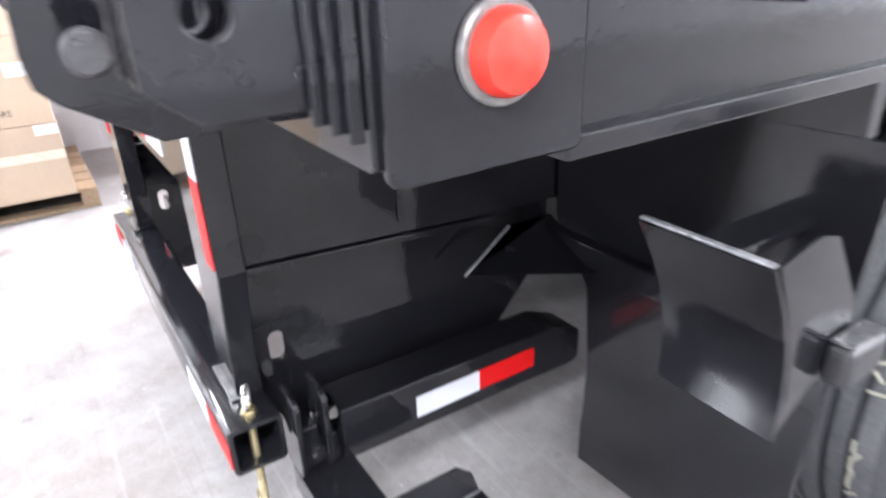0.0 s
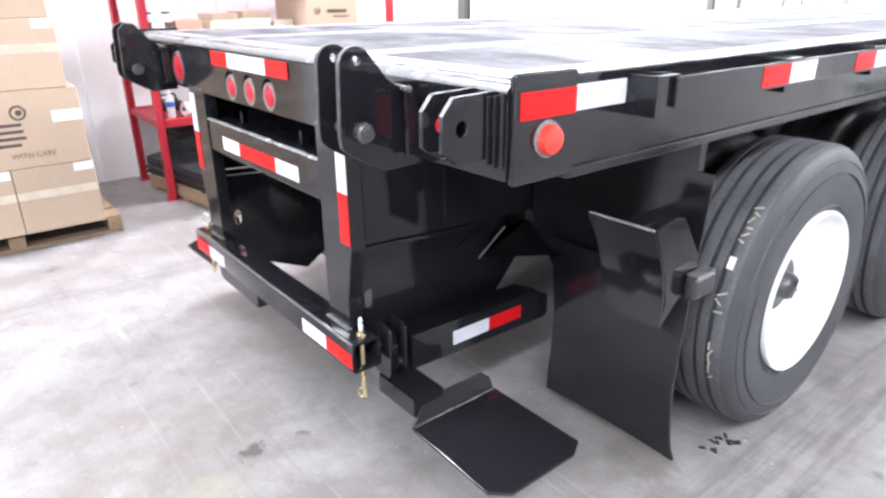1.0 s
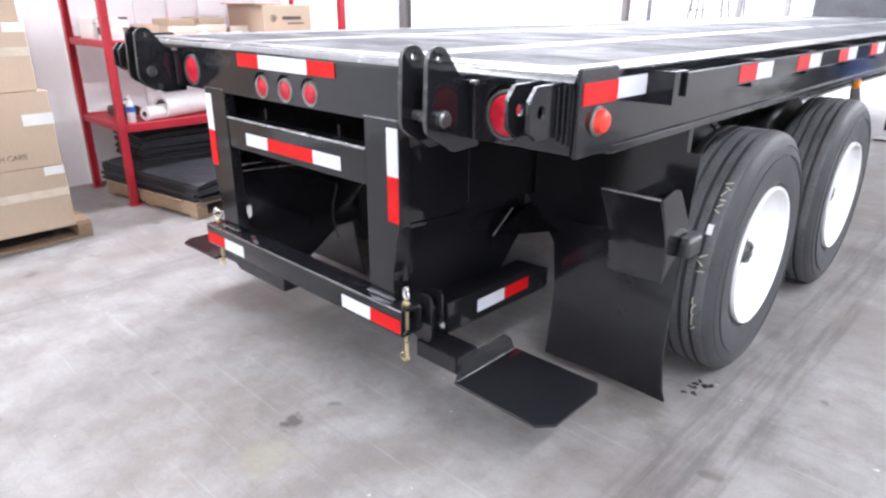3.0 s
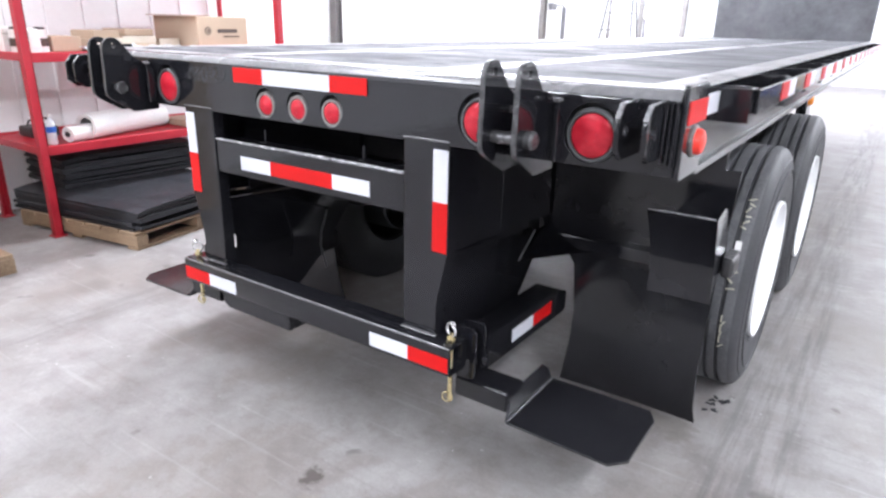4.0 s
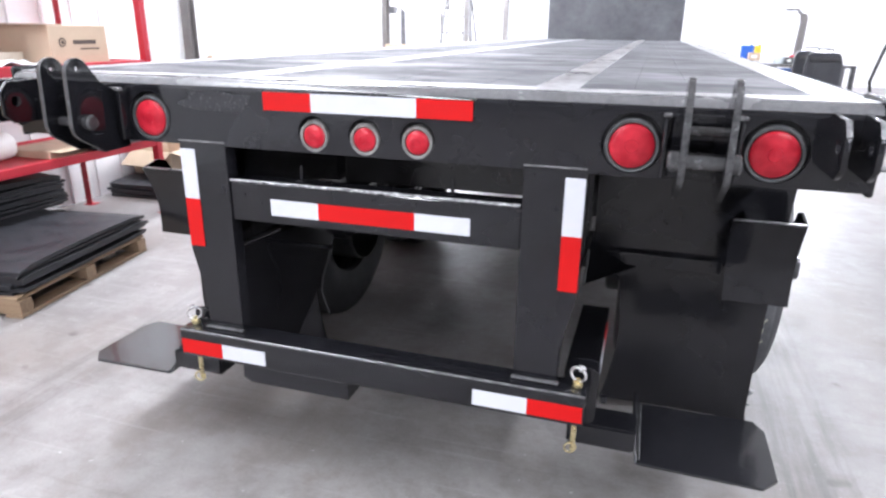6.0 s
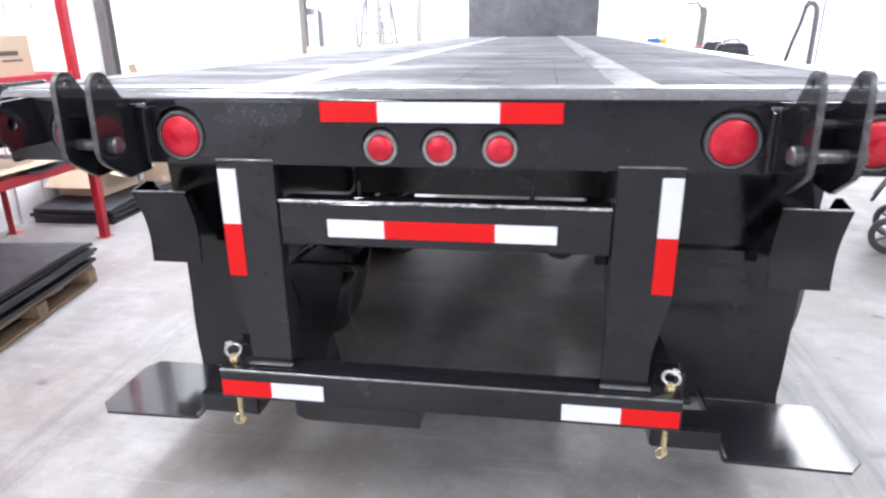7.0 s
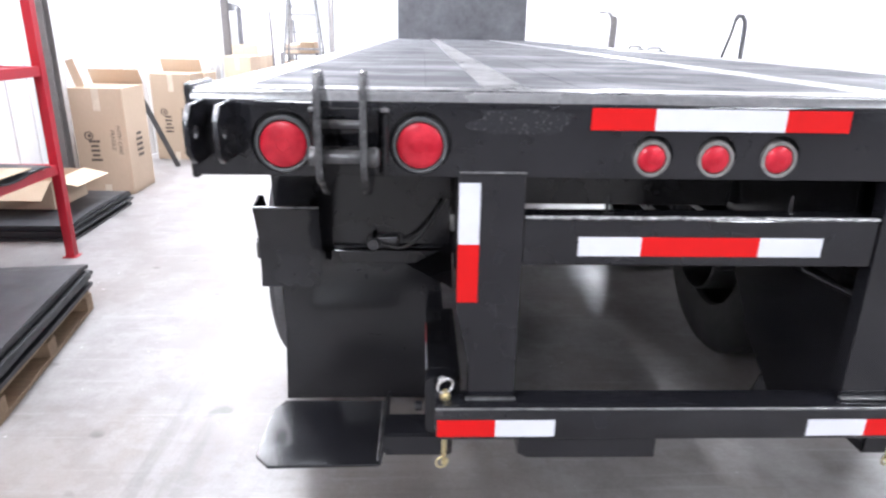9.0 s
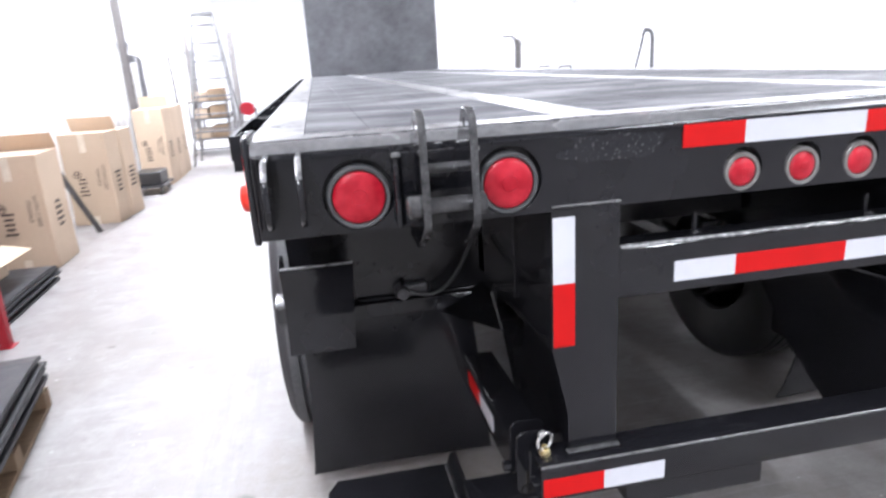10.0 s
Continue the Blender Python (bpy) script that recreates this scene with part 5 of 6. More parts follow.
sheet_stack((-3.95, 2.98, 0.0), 6, 0.73, 1.12, "low stack of black rubber sheets on the floor", 6, GS, thick=0.021, drift=0.035, turn=2)

# open carton on the low stack
ob_ = thing("open_carton", "open brown carton with raised flaps on rubber sheets", "carton", at=(-3.94, 3.32, 0.152))
W_, L_, H_ = 0.44, 0.50, 0.22
for nm, d in (("carton_side", (0, W_, 0, 0.006, 0, H_)), ("carton_side", (0, W_, L_ - 0.006, L_, 0, H_)), ("carton_side", (0, 0.006, 0.0061, L_ - 0.0061, 0, H_)), ("carton_side", (W_ - 0.006, W_, 0.0061, L_ - 0.0061, 0, H_)), ("carton_bottom", (0.0061, W_ - 0.0061, 0.0061, L_ - 0.0061, 0, 0.006))):
    box(nm, d, M_CARD, ob_, bevel=0.001)
for m, w, d in ((pose(W_, 0, H_, 0, 12, 0), 0.2, L_), (pose(0, 0, H_, 0, -25, 0) @ pose(-0.19, 0, 0), 0.19, L_)):
    bm = box_bm(0, w, 0, d, 0, 0.005, 0.001)
    bm.transform(m)
    part("carton_flap", bm, M_CARD_IN, ob_, "pale raised flap")
bm = box_bm(0, W_, -0.2, 0, 0, 0.005, 0.001)
bm.transform(pose(0, 0, H_, 35, 0, 0))
part("carton_flap", bm, M_CARD_IN, ob_, "pale raised flap")
box("paper_label", (0.08, 0.22, -0.0014, -0.0004, 0.09, 0.16), M_PAPER, ob_, bevel=0)


# tall cartons in a row along the wall
def marks_tall(c, lx, ly, h, r):
    logo_bars(c, pose(lx * 0.36, -0.0003, h * 0.42), 0.10, 0.17, 5, r)
    round_mark(c, pose(lx * 0.27, -0.0014, h * 0.56), 0.04)
    words("FRAGILE", 0.05, pose(lx * 0.72, -0.001, h * 0.52) @ pose(0, 0, 0, 90, 0, 0) @ pose(0, 0, 0, 0, 0, -90), M_INK, c)
    words("WITH CARE", 0.05, pose(lx * 0.84, -0.001, h * 0.52) @ pose(0, 0, 0, 90, 0, 0) @ pose(0, 0, 0, 0, 0, -90), M_INK, c)
    logo_bars(c, pose(lx + 0.001, ly * 0.5, h * 0.45) @ PX, 0.16, 0.2, 5, r)


GT = "tall cartons along the wall"
TL = "tall brown cardboard carton standing on the floor by the wall"
for k, (y, ly, h, lx, x) in enumerate(((4.43, 0.50, 0.965, 0.47, -3.385), (6.16, 0.355, 0.985, 0.48, -3.345), (6.53, 0.36, 0.98, 0.48, -3.30), (8.55, 0.5, 1.09, 0.40, -3.27), (9.06, 0.5, 1.08, 0.40, -3.26), (9.57, 0.5, 1.08, 0.4, -3.27))):
    cc = carton((x - lx, y, 0.0), lx, ly, h, TL, GT, "y", marks_tall, 70 + k, turn=(1, -5, -5, -1, 0, 1)[k])
    if k in (0, 1, 3):
        f = box_bm(0, lx, -0.16, 0.0, 0, 0.005, 0.001)
        f.transform(pose(0, ly, h, -60 - 9 * k, 0, 0))
        part("carton_flap", f, M_CARD, cc, "raised top flap")
board = thing("steel_angle", "grey steel bar leaning between the cartons", "metal bar", at=(0, 0, 0))
bm = box_bm(-0.03, 0.03, -0.004, 0.004, 0.0, 1.0, 0.002)
bm.transform(pose(-3.44, 5.72, 0.0, -3, -24, 0))
part("bar", bm, M_STEEL, board)
strip = thing("cardboard_offcut", "loose cardboard strip sticking up out of a carton", "cardboard", at=(-3.72, 4.5, 0.80))
bm = box_bm(-0.04, 0.04, -0.002, 0.002, 0, 0.42, 0.001)
bm.transform(pose(0, 0, 0, 0, -16, 0))
part("strip", bm, M_CARD, strip)
trolley = thing("parts_dolly", "low dolly with black crates beside the tall cartons", "dolly", at=(-3.63, 7.72, 0))
box("dolly_deck", (0, 0.42, 0, 0.6, 0.1, 0.13), M_GREYBIN, trolley)
box("crate", (0.04, 0.38, 0.05, 0.5, 0.131, 0.3), M_DARKPLASTIC, trolley, bevel=0.015)
for x in (0.06, 0.36):
    for y in (0.08, 0.52):
        part("castor", lathe_bm([(0, -0.015), (0.045, -0.015), (0.05, -0.008), (0.05, 0.008), (0.045, 0.015), (0, 0.015)], 18, pose(x, y, 0.05, 0, 90, 0)), M_DARKPLASTIC, trolley)
for k, (x, y, z) in enumerate(((-3.60, 6.66, 0.98), (-3.53, 6.74, 0.98), (-3.46, 6.70, 0.98), (-3.49, 6.86, 0.98))):
    j = thing("spray_can", "small spray can standing on a tall carton", "can", "cans on the cartons", at=(x, y, z + 0.001))
    part("can_body", lathe_bm([(0, 0), (0.029, 0), (0.03, 0.005), (0.03, 0.09), (0.02, 0.105), (0, 0.105)], 18), (M_PAPER, M_GREYBIN, M_PAIL, M_PAPER)[k], j)
    part("can_cap", lathe_bm([(0.022, 0.1055), (0.022, 0.125), (0.018, 0.13), (0, 0.13)], 18), (M_RED, M_DARKPLASTIC, M_DARKPLASTIC, M_BLUE)[k], j)
crate = thing("wire_cage", "steel-framed cage with mixed boxes past the cartons", "cage", at=(-3.5, 11.9, 0))
for x in (0, 0.7):
    for y in (0, 0.8):
        box("cage_post", (x - 0.02, x + 0.02, y - 0.02, y + 0.02, 0, 1.05), M_POST, crate)
for z in (0.3, 0.68, 1.0):
    box("cage_shelf", (-0.02, 0.72, -0.02, 0.82, z, z + 0.03), M_POST, crate)
    for q in range(2):
        box("stored_box", (0.05 + 0.32 * q, 0.33 + 0.32 * q, 0.02, 0.6, z + 0.0305, z + 0.2 + 0.05 * q), (M_CARD, M_PALLET)[q], crate, bevel=0.005)
reddrum = thing("red_hose_reel", "red hose reel standing by the trailer's far side", "hose reel", at=(-2.5, 12.6, 0))
part("reel_drum", lathe_bm([(0, -0.1), (0.13, -0.1), (0.13, -0.085), (0.09, -0.075), (0.09, 0.075), (0.13, 0.085), (0.13, 0.1), (0, 0.1)], 28, pose(0, 0, 0.8, 90, 0, 20)), M_RED, reddrum)
for x in (-0.16, 0.16):
    box("reel_leg", (x - 0.02, x + 0.02, -0.03, 0.03, 0, 0.8), M_POST, reddrum)

# columns and pipes on the west wall
for y in (-1.05, 4.3, 9.65, 15.0):
    col = thing("wall_column", "grey-brown steel column against the white wall", "column", "columns of the wall", kind="structure", at=(-3.9, y, 0))
    bm = bmesh.new()
    add_box(bm, -0.05, 0.05, -0.055, -0.045, 0, ROOM_Z)
    add_box(bm, -0.05, 0.05, 0.045, 0.055, 0, ROOM_Z)
    add_box(bm, -0.005, 0.005, -0.0449, 0.0449, 0, ROOM_Z)
    part("column_shaft", bm, M_POST, col)
    box("column_foot", (-0.08, 0.08, -0.08, 0.08, 0, 0.012), M_POST, col, bevel=0)
    box("column_clamp", (0.051, 0.075, -0.07, 0.07, 1.98, 2.06), M_PIPE, col)
cond = thing("conduit", "grey conduit with a junction box beside a column", "conduit", at=(-3.92, 10.58, 0))
pipe("conduit_pipe", [(0, 0, 0.0), (0, 0, 1.82)], 0.045, M_PIPE, cond)
part("junction_box", box_bm(-0.05, 0.06, -0.60, -0.45, 1.76, 1.88, 0.01), M_PIPE, cond)
pipe("conduit_elbow", [(0, 0, 1.82), (0, -0.1, 1.86), (0, -0.46, 1.83)], 0.02, M_PIPE, cond)
jb = thing("outlet_box", "grey electrical outlet box with cable on the wall", "outlet box", at=(-3.985, 3.0, 1.86))
part("box_body", box_bm(0, 0.06, -0.08, 0.08, -0.06, 0.06, 0.01), M_PIPE, jb)
pipe("outlet_cable", [(0.03, 0.08, 0.0), (0.03, 0.5, -0.02), (0.03, 1.05, 0.0)], 0.008, M_PIPE, jb)

# step ladder by the head of the trailer
lad = thing("step_ladder", "grey aluminium step ladder standing open by the wall", "ladder", at=(-2.83, 10.3, 0))
for x in (-0.25, 0.25):
    bm = box_bm(-0.02, 0.02, -0.035, 0.035, 0, 2.5, 0.004)
    bm.transform(Matrix.Translation((x * 1.72, 0, 0)) @ Matrix.Rotation(radians(-8), 4, "X") @ Matrix.Rotation(radians(-math.copysign(5.8, x)), 4, "Y"))
    part("front_rail", bm, M_ALU, lad)
    bm = box_bm(-0.015, 0.015, -0.02, 0.02, 0, 2.46, 0.003)
    bm.transform(Matrix.Translation((x * 1.72, 0.72, 0)) @ Matrix.Rotation(radians(8), 4, "X") @ Matrix.Rotation(radians(-math.copysign(5.8, x)), 4, "Y"))
    part("back_rail", bm, M_ALU, lad)
for k in range(8):
    z = 0.28 + 0.29 * k
    hw = 0.415 - z * math.tan(radians(5.8))
    yy = z * math.tan(radians(8))
    box("tread", (-hw, hw, yy - 0.04, yy + 0.05, z - 0.012, z + 0.012), M_PIPE, lad)
    if k % 2:
        box("back_brace", (-hw, hw, 0.72 - yy - 0.01, 0.72 - yy + 0.01, z - 0.012, z + 0.012), M_PIPE, lad)
box("ladder_top", (-0.17, 0.17, 0.28, 0.46, 2.46, 2.51), M_ALU, lad)
for k, (y, h, r, mm) in enumerate(((13.0, 1.9, 0.03, M_POST), (15.1, 1.7, 0.03, M_PIPE))):
    pp = thing("standing_pipe", "length of pipe standing against the white wall", "pipe", "pipes by the wall", at=(-3.88 + 0.1 * k, y, 0))
    pipe("pipe_body", [(0, 0, 0), (-0.05, 0, h)], r, mm, pp)

post_ = thing("steel_post", "pinkish grey steel post standing past the ladder", "post", at=(-2.95, 15.3, 0))
part("post_shaft", box_bm(-0.06, 0.06, -0.06, 0.06, 0.012, 2.45, 0.012), M_POST, post_)
part("post_foot", box_bm(-0.12, 0.12, -0.12, 0.12, 0, 0.0118, 0.002), M_POST, post_)

# ---------- things on the east side ----------
tank = thing("waste_oil_tank", "tall dark grey wheeled oil drain tank", "tank", "dark tanks by the bench", at=(3.16, 9.55, 0))
tank.rotation_euler = (0, 0, radians(-11))
part("tank_body", prism_bm([(-0.2, 0.13), (0.2, 0.13), (0.235, 0.3), (0.255, 0.7), (0.245, 1.1), (0.215, 1.21), (0.16, 1.25), (-0.16, 1.25), (-0.215, 1.21), (-0.245, 1.1), (-0.255, 0.7), (-0.235, 0.3)], 0.36, XZ @ pose(0, 0, -0.21), 0.025, 3), M_GREYBIN, tank)
for rx_ in (-0.1, 0.12):
    part("tank_rib", box_bm(rx_ - 0.008, rx_ + 0.008, -0.2225, -0.2105, 0.2, 1.09, 0.003), M_GREYBIN, tank)
part("tank_recess", box_bm(-0.17, 0.2, -0.222, -0.2105, 1.11, 1.17, 0.005), M_DARKPLASTIC, tank)
part("tank_post", box_bm(-0.222, -0.2, -0.235, -0.215, 0.06, 1.2, 0.006), M_GREYBIN, tank)
pipe("tank_handle", [(-0.12, 0, 1.245), (-0.08, 0, 1.29), (0.08, 0, 1.29), (0.12, 0, 1.245)], 0.014, M_STEEL, tank)
for x in (-0.2, 0.2):
    for y in (-0.17, 0.11):
        part("tank_leg", box_bm(x - 0.025, x + 0.025, y - 0.025, y + 0.025, 0, 0.14, 0.006), M_STEEL, tank)
tank2 = copy_thing(tank, pose(3.2, 10.7, 0, 0, 0, -8))
tagged(tank2, "second dark grey oil drain tank behind the first")
bench = thing("work_bench", "dark steel workbench crowded with jugs and tubs", "workbench", at=(2.76, 12.1, 0))
box("bench_top", (0, 1.5, 0, 0.8, 0.91, 0.955), M_STEEL, bench)
for x in (0.04, 1.46):
    for y in (0.04, 0.76):
        box("bench_leg", (x - 0.04, x + 0.04, y - 0.04, y + 0.04, 0, 0.91), M_STEEL, bench)
box("bench_shelf", (0.0801, 1.42, 0.04, 0.76, 0.28, 0.31), M_STEEL, bench)
for k, (x, w, h, m, lab) in enumerate(((2.95, 0.2, 0.24, M_POST, "grey-brown box on the floor under the workbench"), (3.2, 0.26, 0.2, M_PAIL, "pale green tub on the floor under the workbench"))):
    tb = thing("storage_tub", lab, "tub", at=(x, 12.25, 0))
    part("tub_body", prism_bm([(-w * 0.45, 0), (w * 0.45, 0), (w * 0.5, h), (-w * 0.5, h)], 0.3, XZ @ pose(0, 0, -0.3), 0.01), m, tb)
    box("tub_lid", (-w * 0.52, w * 0.52, -0.01, 0.31, h + 0.0005, h + 0.02), m, tb, bevel=0.006)
cab = thing("parts_cabinet", "pale parts cabinet on a dark base past the workbench", "cabinet", at=(2.48, 13.6, 0))
part("cabinet_base", box_bm(0, 0.62, 0, 0.6, 0, 0.36, 0.01), M_STEEL, cab)
part("cabinet_body", box_bm(0.02, 0.40, 0.02, 0.58, 0.361, 0.95, 0.01), M_PAIL, cab)
d = box("cabinet_door", (0.04, 0.38, 0.002, 0.0195, 0.40, 0.92), M_CARD_IN, cab)
box("door_pull", (0.33, 0.35, -0.014, 0.0015, 0.6, 0.72), M_STEEL, d)
for k, (x, w, h, m, lab) in enumerate(((3.02, 0.16, 0.42, M_POST, "grey-brown parts box beside the pale cabinet"), (3.19, 0.13, 0.5, M_POST, "dull brown case beside the pale cabinet"))):
    pb = thing("parts_box", lab, "box", at=(x - 0.12, 13.62, 0.3605))
    part("box_body", box_bm(0, w, 0, 0.4, 0, h, 0.008), m, pb)
    box("box_lid", (-0.004, w + 0.004, -0.004, 0.404, h + 0.0003, h + 0.025), m, pb, bevel=0.004)
ext = thing("fire_extinguisher", "small red fire extinguisher standing by the pale cabinet", "extinguisher", at=(2.50, 14.4, 0))
part("cylinder", lathe_bm([(0, 0), (0.055, 0), (0.06, 0.01), (0.06, 0.42), (0.04, 0.49), (0.025, 0.51), (0, 0.51)], 24), M_RED, ext, smooth=True)
part("valve_head", box_bm(-0.03, 0.06, -0.02, 0.02, 0.511, 0.57, 0.006), M_DARKPLASTIC, ext)


def drum(at, r, h, m, label, name="drum"):
    d = thing(name, label, "drum", at=at)
    part("drum_body", lathe_bm([(0, 0), (r * 0.97, 0), (r, 0.02), (r * 0.98, 0.04), (r * 0.98, h * 0.32), (r, h * 0.34), (r * 0.98, h * 0.36), (r * 0.98, h * 0.65), (r, h * 0.67), (r * 0.98, h * 0.69), (r * 0.98, h - 0.03), (r, h - 0.015), (r * 0.95, h), (0, h - 0.01)], 32), m, d, smooth=True)
    part("bung", lathe_bm([(0, 0.02), (0.03, 0.018), (0.03, 0)], 14, pose(r * 0.5, 0, h - 0.012)), M_DARKPLASTIC, d)
    return d


drum((3.22, 12.5, 0.3105), 0.2, 0.56, M_BLUE, "blue plastic drum standing under the workbench")
for k, (x, y, w, h, m, lab) in enumerate(((2.61, 13.85, 0.26, 0.3, M_BLUE, "blue jerry can on the parts cabinet"), (2.80, 13.8, 0.14, 0.3, M_YELLOW, "yellow oil jug on the parts cabinet"), (3.02, 12.45, 0.2, 0.2, M_PET, "clear blue-tinted jug on the workbench"), (3.26, 12.4, 0.16, 0.16, M_RED, "red fuel can on the workbench"), (3.48, 12.5, 0.22, 0.22, M_BLUE, "blue tub on the workbench"), (3.8, 12.5, 0.2, 0.24, M_PAIL, "pale jug on the workbench"))):
    z = 0.9505 if k < 2 else 0.9555
    jug = thing("jug", lab, "jug", at=(x, y, z))
    part("jug_body", box_bm(-w / 2, w / 2, -0.09, 0.09, 0, h, 0.02, 3), m, jug)
    part("jug_cap", lathe_bm([(0, 0.035), (0.022, 0.033), (0.025, 0.0)], 14, pose(w * 0.25, 0, h)), M_DARKPLASTIC, jug)
for k, (x, y, tu) in enumerate(((3.42, 9.5, 6), (3.50, 8.62, -4))):
    ch = thing("battery_charger", "pale grey-green wheeled battery charger standing on the floor", "charger", "chargers by the tanks", at=(x, y, 0))
    ch.rotation_euler = (0, 0, radians(tu))
    part("charger_case", prism_bm([(-0.15, 0.05), (0.15, 0.05), (0.15, 0.44), (0.12, 0.5), (-0.12, 0.5), (-0.15, 0.44)], 0.3, XZ @ pose(0, 0, -0.15), 0.012), M_PAIL, ch)
    part("charger_panel", box_bm(-0.11, 0.11, -0.158, -0.1505, 0.33, 0.43, 0.004), M_DARKPLASTIC, ch, "dark control panel")
    part("charger_vent", box_bm(-0.1, 0.1, -0.156, -0.1505, 0.13, 0.2, 0.003), M_STEEL, ch)
    part("warning_mark", box_bm(-0.03, 0.03, -0.155, -0.1505, 0.235, 0.29, 0.001), M_RED if k == 0 else M_PAPER, ch)
    pipe("charger_handle", [(-0.1, 0.1, 0.49), (-0.1, 0.12, 0.58), (0.1, 0.12, 0.58), (0.1, 0.1, 0.49)], 0.012, M_STEEL, ch)
    for cx in (-0.12, 0.12):
        part("charger_wheel", lathe_bm([(0, -0.02), (0.05, -0.02), (0.055, -0.012), (0.055, 0.012), (0.05, 0.02), (0, 0.02)], 18, pose(cx, -0.11, 0.055, 0, 90, 0)), M_DARKPLASTIC, ch)
        box("charger_foot", (cx - 0.02, cx + 0.02, 0.1, 0.13, 0.0, 0.0498), M_STEEL, ch)


for k, (x, y, z, w, d_, h, m, lab) in enumerate(((2.74, 13.72, 0.9505, 0.24, 0.2, 0.16, M_CARD, "small brown carton on the parts cabinet"), (3.16, 12.3, 0.9555, 0.14, 0.2, 0.12, M_DARKPLASTIC, "black battery box on the workbench"),
                                              (3.62, 12.62, 0.9555, 0.16, 0.16, 0.2, M_CARD_IN, "pale brown parts carton on the workbench"))):
    bx = thing("parts_carton", lab, "box", at=(x, y, z))
    part("box_body", box_bm(-w / 2, w / 2, -d_ / 2, d_ / 2, 0, h, 0.006), m, bx)
    box("box_seam", (-w / 2 + 0.01, w / 2 - 0.01, -0.002, 0.002, h - 0.001, h + 0.001), M_INK, bx, bevel=0)
    box("box_label", (-w * 0.25, w * 0.2, -d_ / 2 - 0.0015, -d_ / 2 - 0.0004, h * 0.35, h * 0.7), M_PAPER, bx, bevel=0)


def goose(at, h, rx, label, m):
    g = thing("hose_stand", label, "hose stand", "hose stands by the east side", at=at)
    pts = [(0, 0, 0.02), (0, 0, h - 0.12), (-0.01, 0, h - 0.05), (-0.05, 0, h), (rx * 0.8, 0, h + 0.005), (rx, 0, h - 0.04)]
    pipe("stand_pipe", pts, 0.03, m, g)
    part("stand_base", lathe_bm([(0, 0), (0.2, 0), (0.2, 0.02), (0.05, 0.03), (0, 0.03)], 24), M_STEEL, g)
    pipe("stand_hose", [(rx, 0, h - 0.035), (rx - 0.03, 0, h - 0.2), (rx - 0.10, 0, h - 0.45), (rx - 0.16, 0.02, h - 0.75), (rx - 0.1, 0.04, h - 1.0), (-0.03, 0.05, h - 1.05)], 0.018, M_DARKPLASTIC, g)
    pipe("stand_rod", [(0.07, 0.02, 0.5), (0.08, 0.02, h + 0.03)], 0.008, m, g)


goose((3.42, 7.05, 0), 1.74, -0.13, "grey steel stand pipe with looped hose", M_PIPE)
hoist = thing("engine_hoist", "pale steel engine hoist standing behind the workbench", "engine hoist", at=(3.36, 13.1, 0))
bm = box_bm(-0.06, 0.06, -0.05, 0.05, 0.1, 1.75, 0.008)
bm.transform(Matrix.Rotation(radians(3), 4, "Y"))
part("hoist_mast", bm, M_POST, hoist)
part("hoist_head", prism_bm([(0.02, 1.74), (0.16, 1.74), (0.12, 1.86), (0.0, 1.88)], 0.09, XZ @ pose(0, 0, -0.045), 0.006), M_POST, hoist)
part("hoist_boom", box_bm(-0.26, -0.02, -0.035, 0.035, 1.92, 1.96, 0.008), M_STEEL, hoist)
box("boom_link", (-0.04, 0.03, -0.02, 0.02, 1.86, 1.919), M_PIPE, hoist)
pipe("hoist_ram", [(0.12, 0, 0.5), (0.14, 0, 1.75)], 0.022, M_PIPE, hoist)
for x in (-0.4, 0.4):
    box("hoist_foot", (x - 0.04, x + 0.04, -0.3, 0.4, 0.0, 0.1), M_PAIL, hoist)
box("hoist_cross", (-0.36, 0.36, -0.05, 0.05, 0.0, 0.098), M_PAIL, hoist)

# a small engine-driven compressor on wheels
comp = thing("wheeled_compressor", "dark grey engine-driven compressor on spoked wheels", "compressor", at=(2.64, 2.97, 0))
comp.rotation_euler = (0, 0, radians(-27))
for wy in (0.0, 0.46):
    wh = part("wheel", lathe_bm([(0.088, -0.022), (0.12, -0.026), (0.129, -0.016), (0.13, 0.0), (0.129, 0.016), (0.12, 0.026), (0.088, 0.022), (0.088, -0.022)], 32, pose(0, wy, 0.1302, 90, 0, 0)), M_RUBBER, comp, "black rubber tyre", smooth=True)
    bm = lathe_bm([(0, -0.026), (0.026, -0.026), (0.026, 0.026), (0, 0.026)], 16, pose(0, wy, 0.1302, 90, 0, 0))
    for q in range(6):
        sp = box_bm(-0.009, 0.009, -0.006, 0.006, 0.024, 0.09, 0.002)
        sp.transform(pose(0, wy, 0.1302) @ Matrix.Rotation(radians(60 * q), 4, "Y"))
        me_ = bpy.data.meshes.new("spoke")
        sp.to_mesh(me_)
        bm.from_mesh(me_)
    part("spoked_rim", bm, M_PIPE, wh)
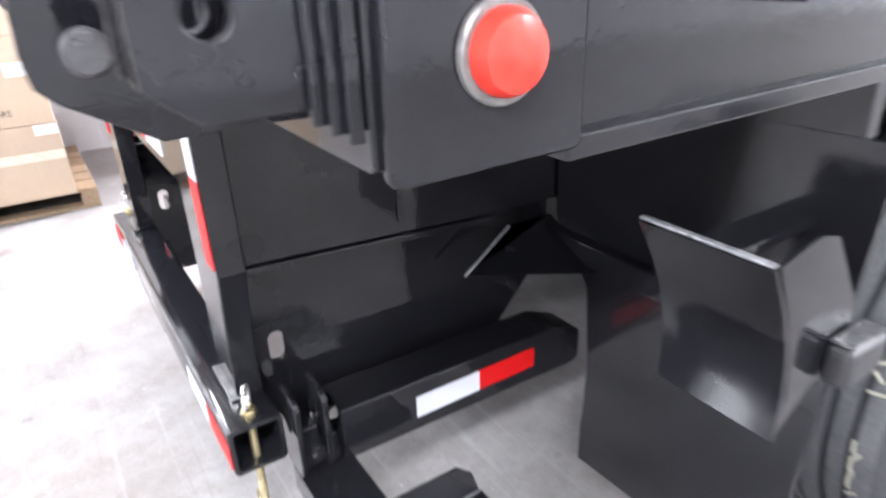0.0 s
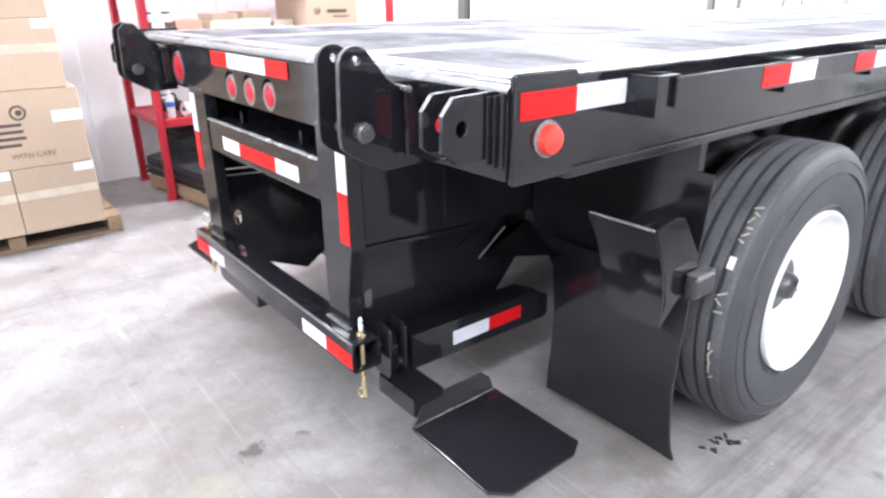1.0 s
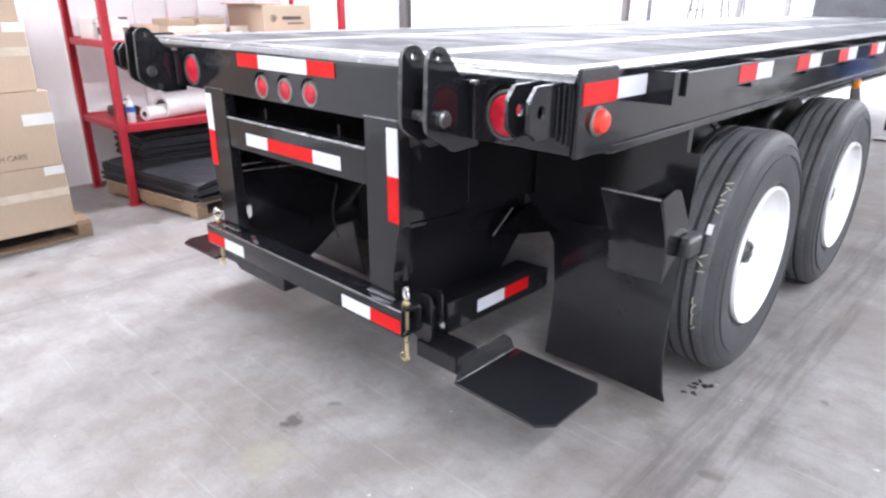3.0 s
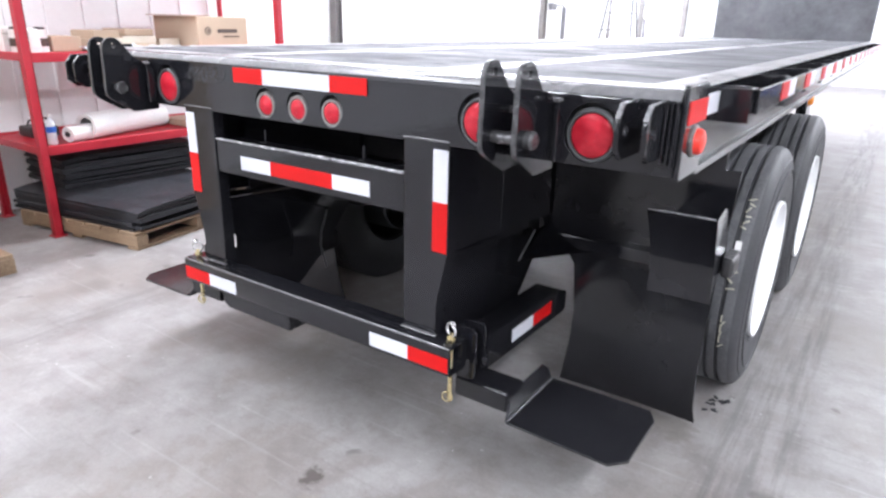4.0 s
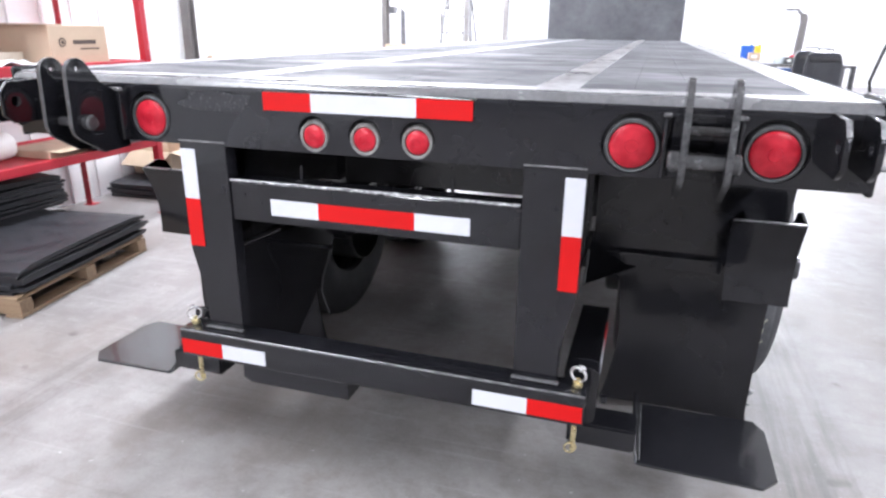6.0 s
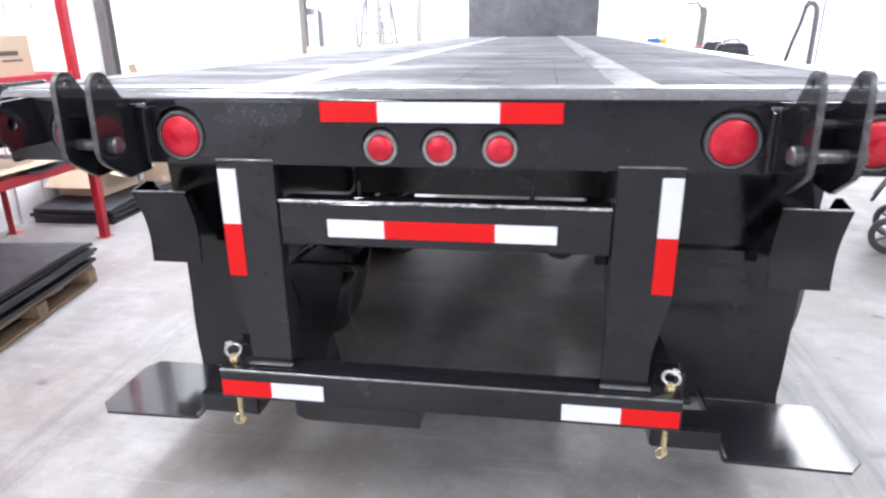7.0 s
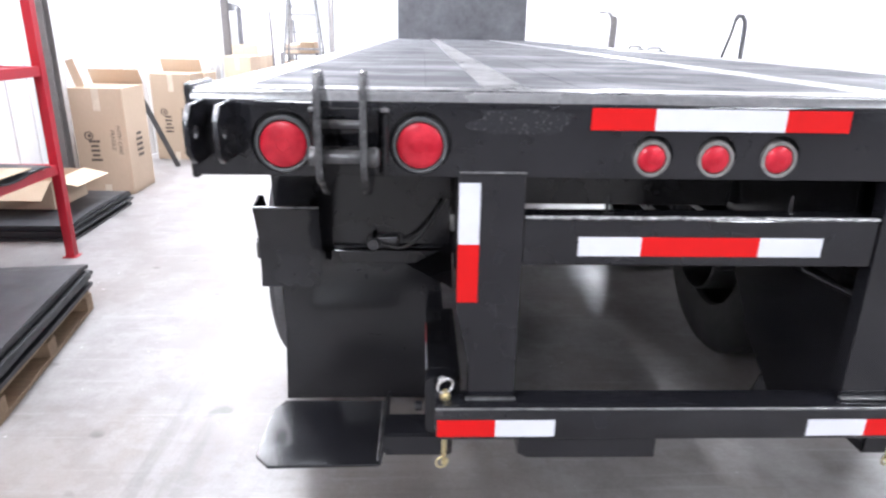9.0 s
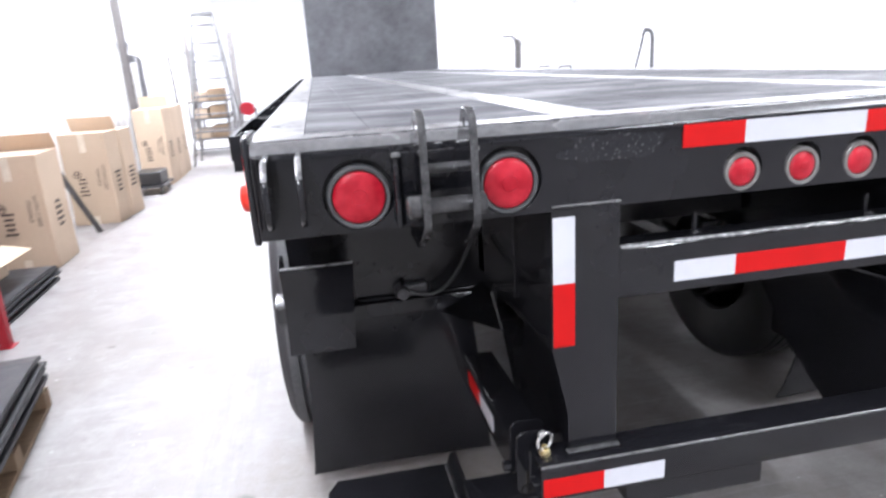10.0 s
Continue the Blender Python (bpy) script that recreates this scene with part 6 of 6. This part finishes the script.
pipe("axle", [(0, -0.02, 0.1302), (0, 0.48, 0.1302)], 0.010, M_STEEL, comp)
for wy in (0.05, 0.41):
    pipe("frame_tube", [(-0.03, wy, 0.25), (0.0, wy, 0.2), (0.5, wy, 0.2), (0.56, wy, 0.26), (0.56, wy, 0.5), (0.5, wy, 0.56), (0.04, wy, 0.56), (-0.04, wy, 0.48), (-0.03, wy, 0.25)], 0.013, M_STEEL, comp)
pipe("lift_handle", [(-0.02, 0.12, 0.46), (-0.09, 0.12, 0.46), (-0.15, 0.14, 0.33), (-0.15, 0.34, 0.33), (-0.09, 0.36, 0.46), (-0.02, 0.36, 0.46)], 0.011, M_STEEL, comp)
part("engine_block", box_bm(0.05, 0.30, 0.1, 0.36, 0.215, 0.42, 0.03, 3), M_GREYBIN, comp)
for q in range(7):
    box("cooling_fin", (0.02, 0.049, 0.12, 0.34, 0.235 + 0.024 * q, 0.245 + 0.024 * q), M_ALU, comp, bevel=0.002)
part("fuel_tank", box_bm(0.02, 0.33, 0.09, 0.37, 0.425, 0.53, 0.035, 3), M_STEEL, comp)
part("air_receiver", lathe_bm([(0, -0.13), (0.06, -0.125), (0.09, -0.1), (0.09, 0.1), (0.06, 0.125), (0, 0.13)], 24, pose(0.42, 0.23, 0.31, 90, 0, 0)), M_GREYBIN, comp, smooth=True)
pipe("rest_leg", [(0.5, 0.05, 0.2), (0.52, 0.06, 0.012), (0.52, 0.40, 0.012), (0.5, 0.41, 0.2)], 0.012, M_STEEL, comp)

# ---------- marks and scraps on the floor ----------
scrap = thing("rubber_scrap", "torn black rubber scrap on the floor by the wheel", "scrap", at=(1.275, 1.085, 0.0))
r = random.Random(5)
for k in range(14):
    x, y = r.uniform(-0.03, 0.035), r.uniform(-0.07, 0.07)
    a = r.uniform(0, 180)
    b2 = box_bm(-r.uniform(0.004, 0.016), r.uniform(0.004, 0.016), -0.006, 0.006, 0.0005, r.uniform(0.0015, 0.004), 0.0, 1)
    b2.transform(pose(x, y, 0, 0, 0, a))
    part("crumb", b2, M_MAT, scrap)
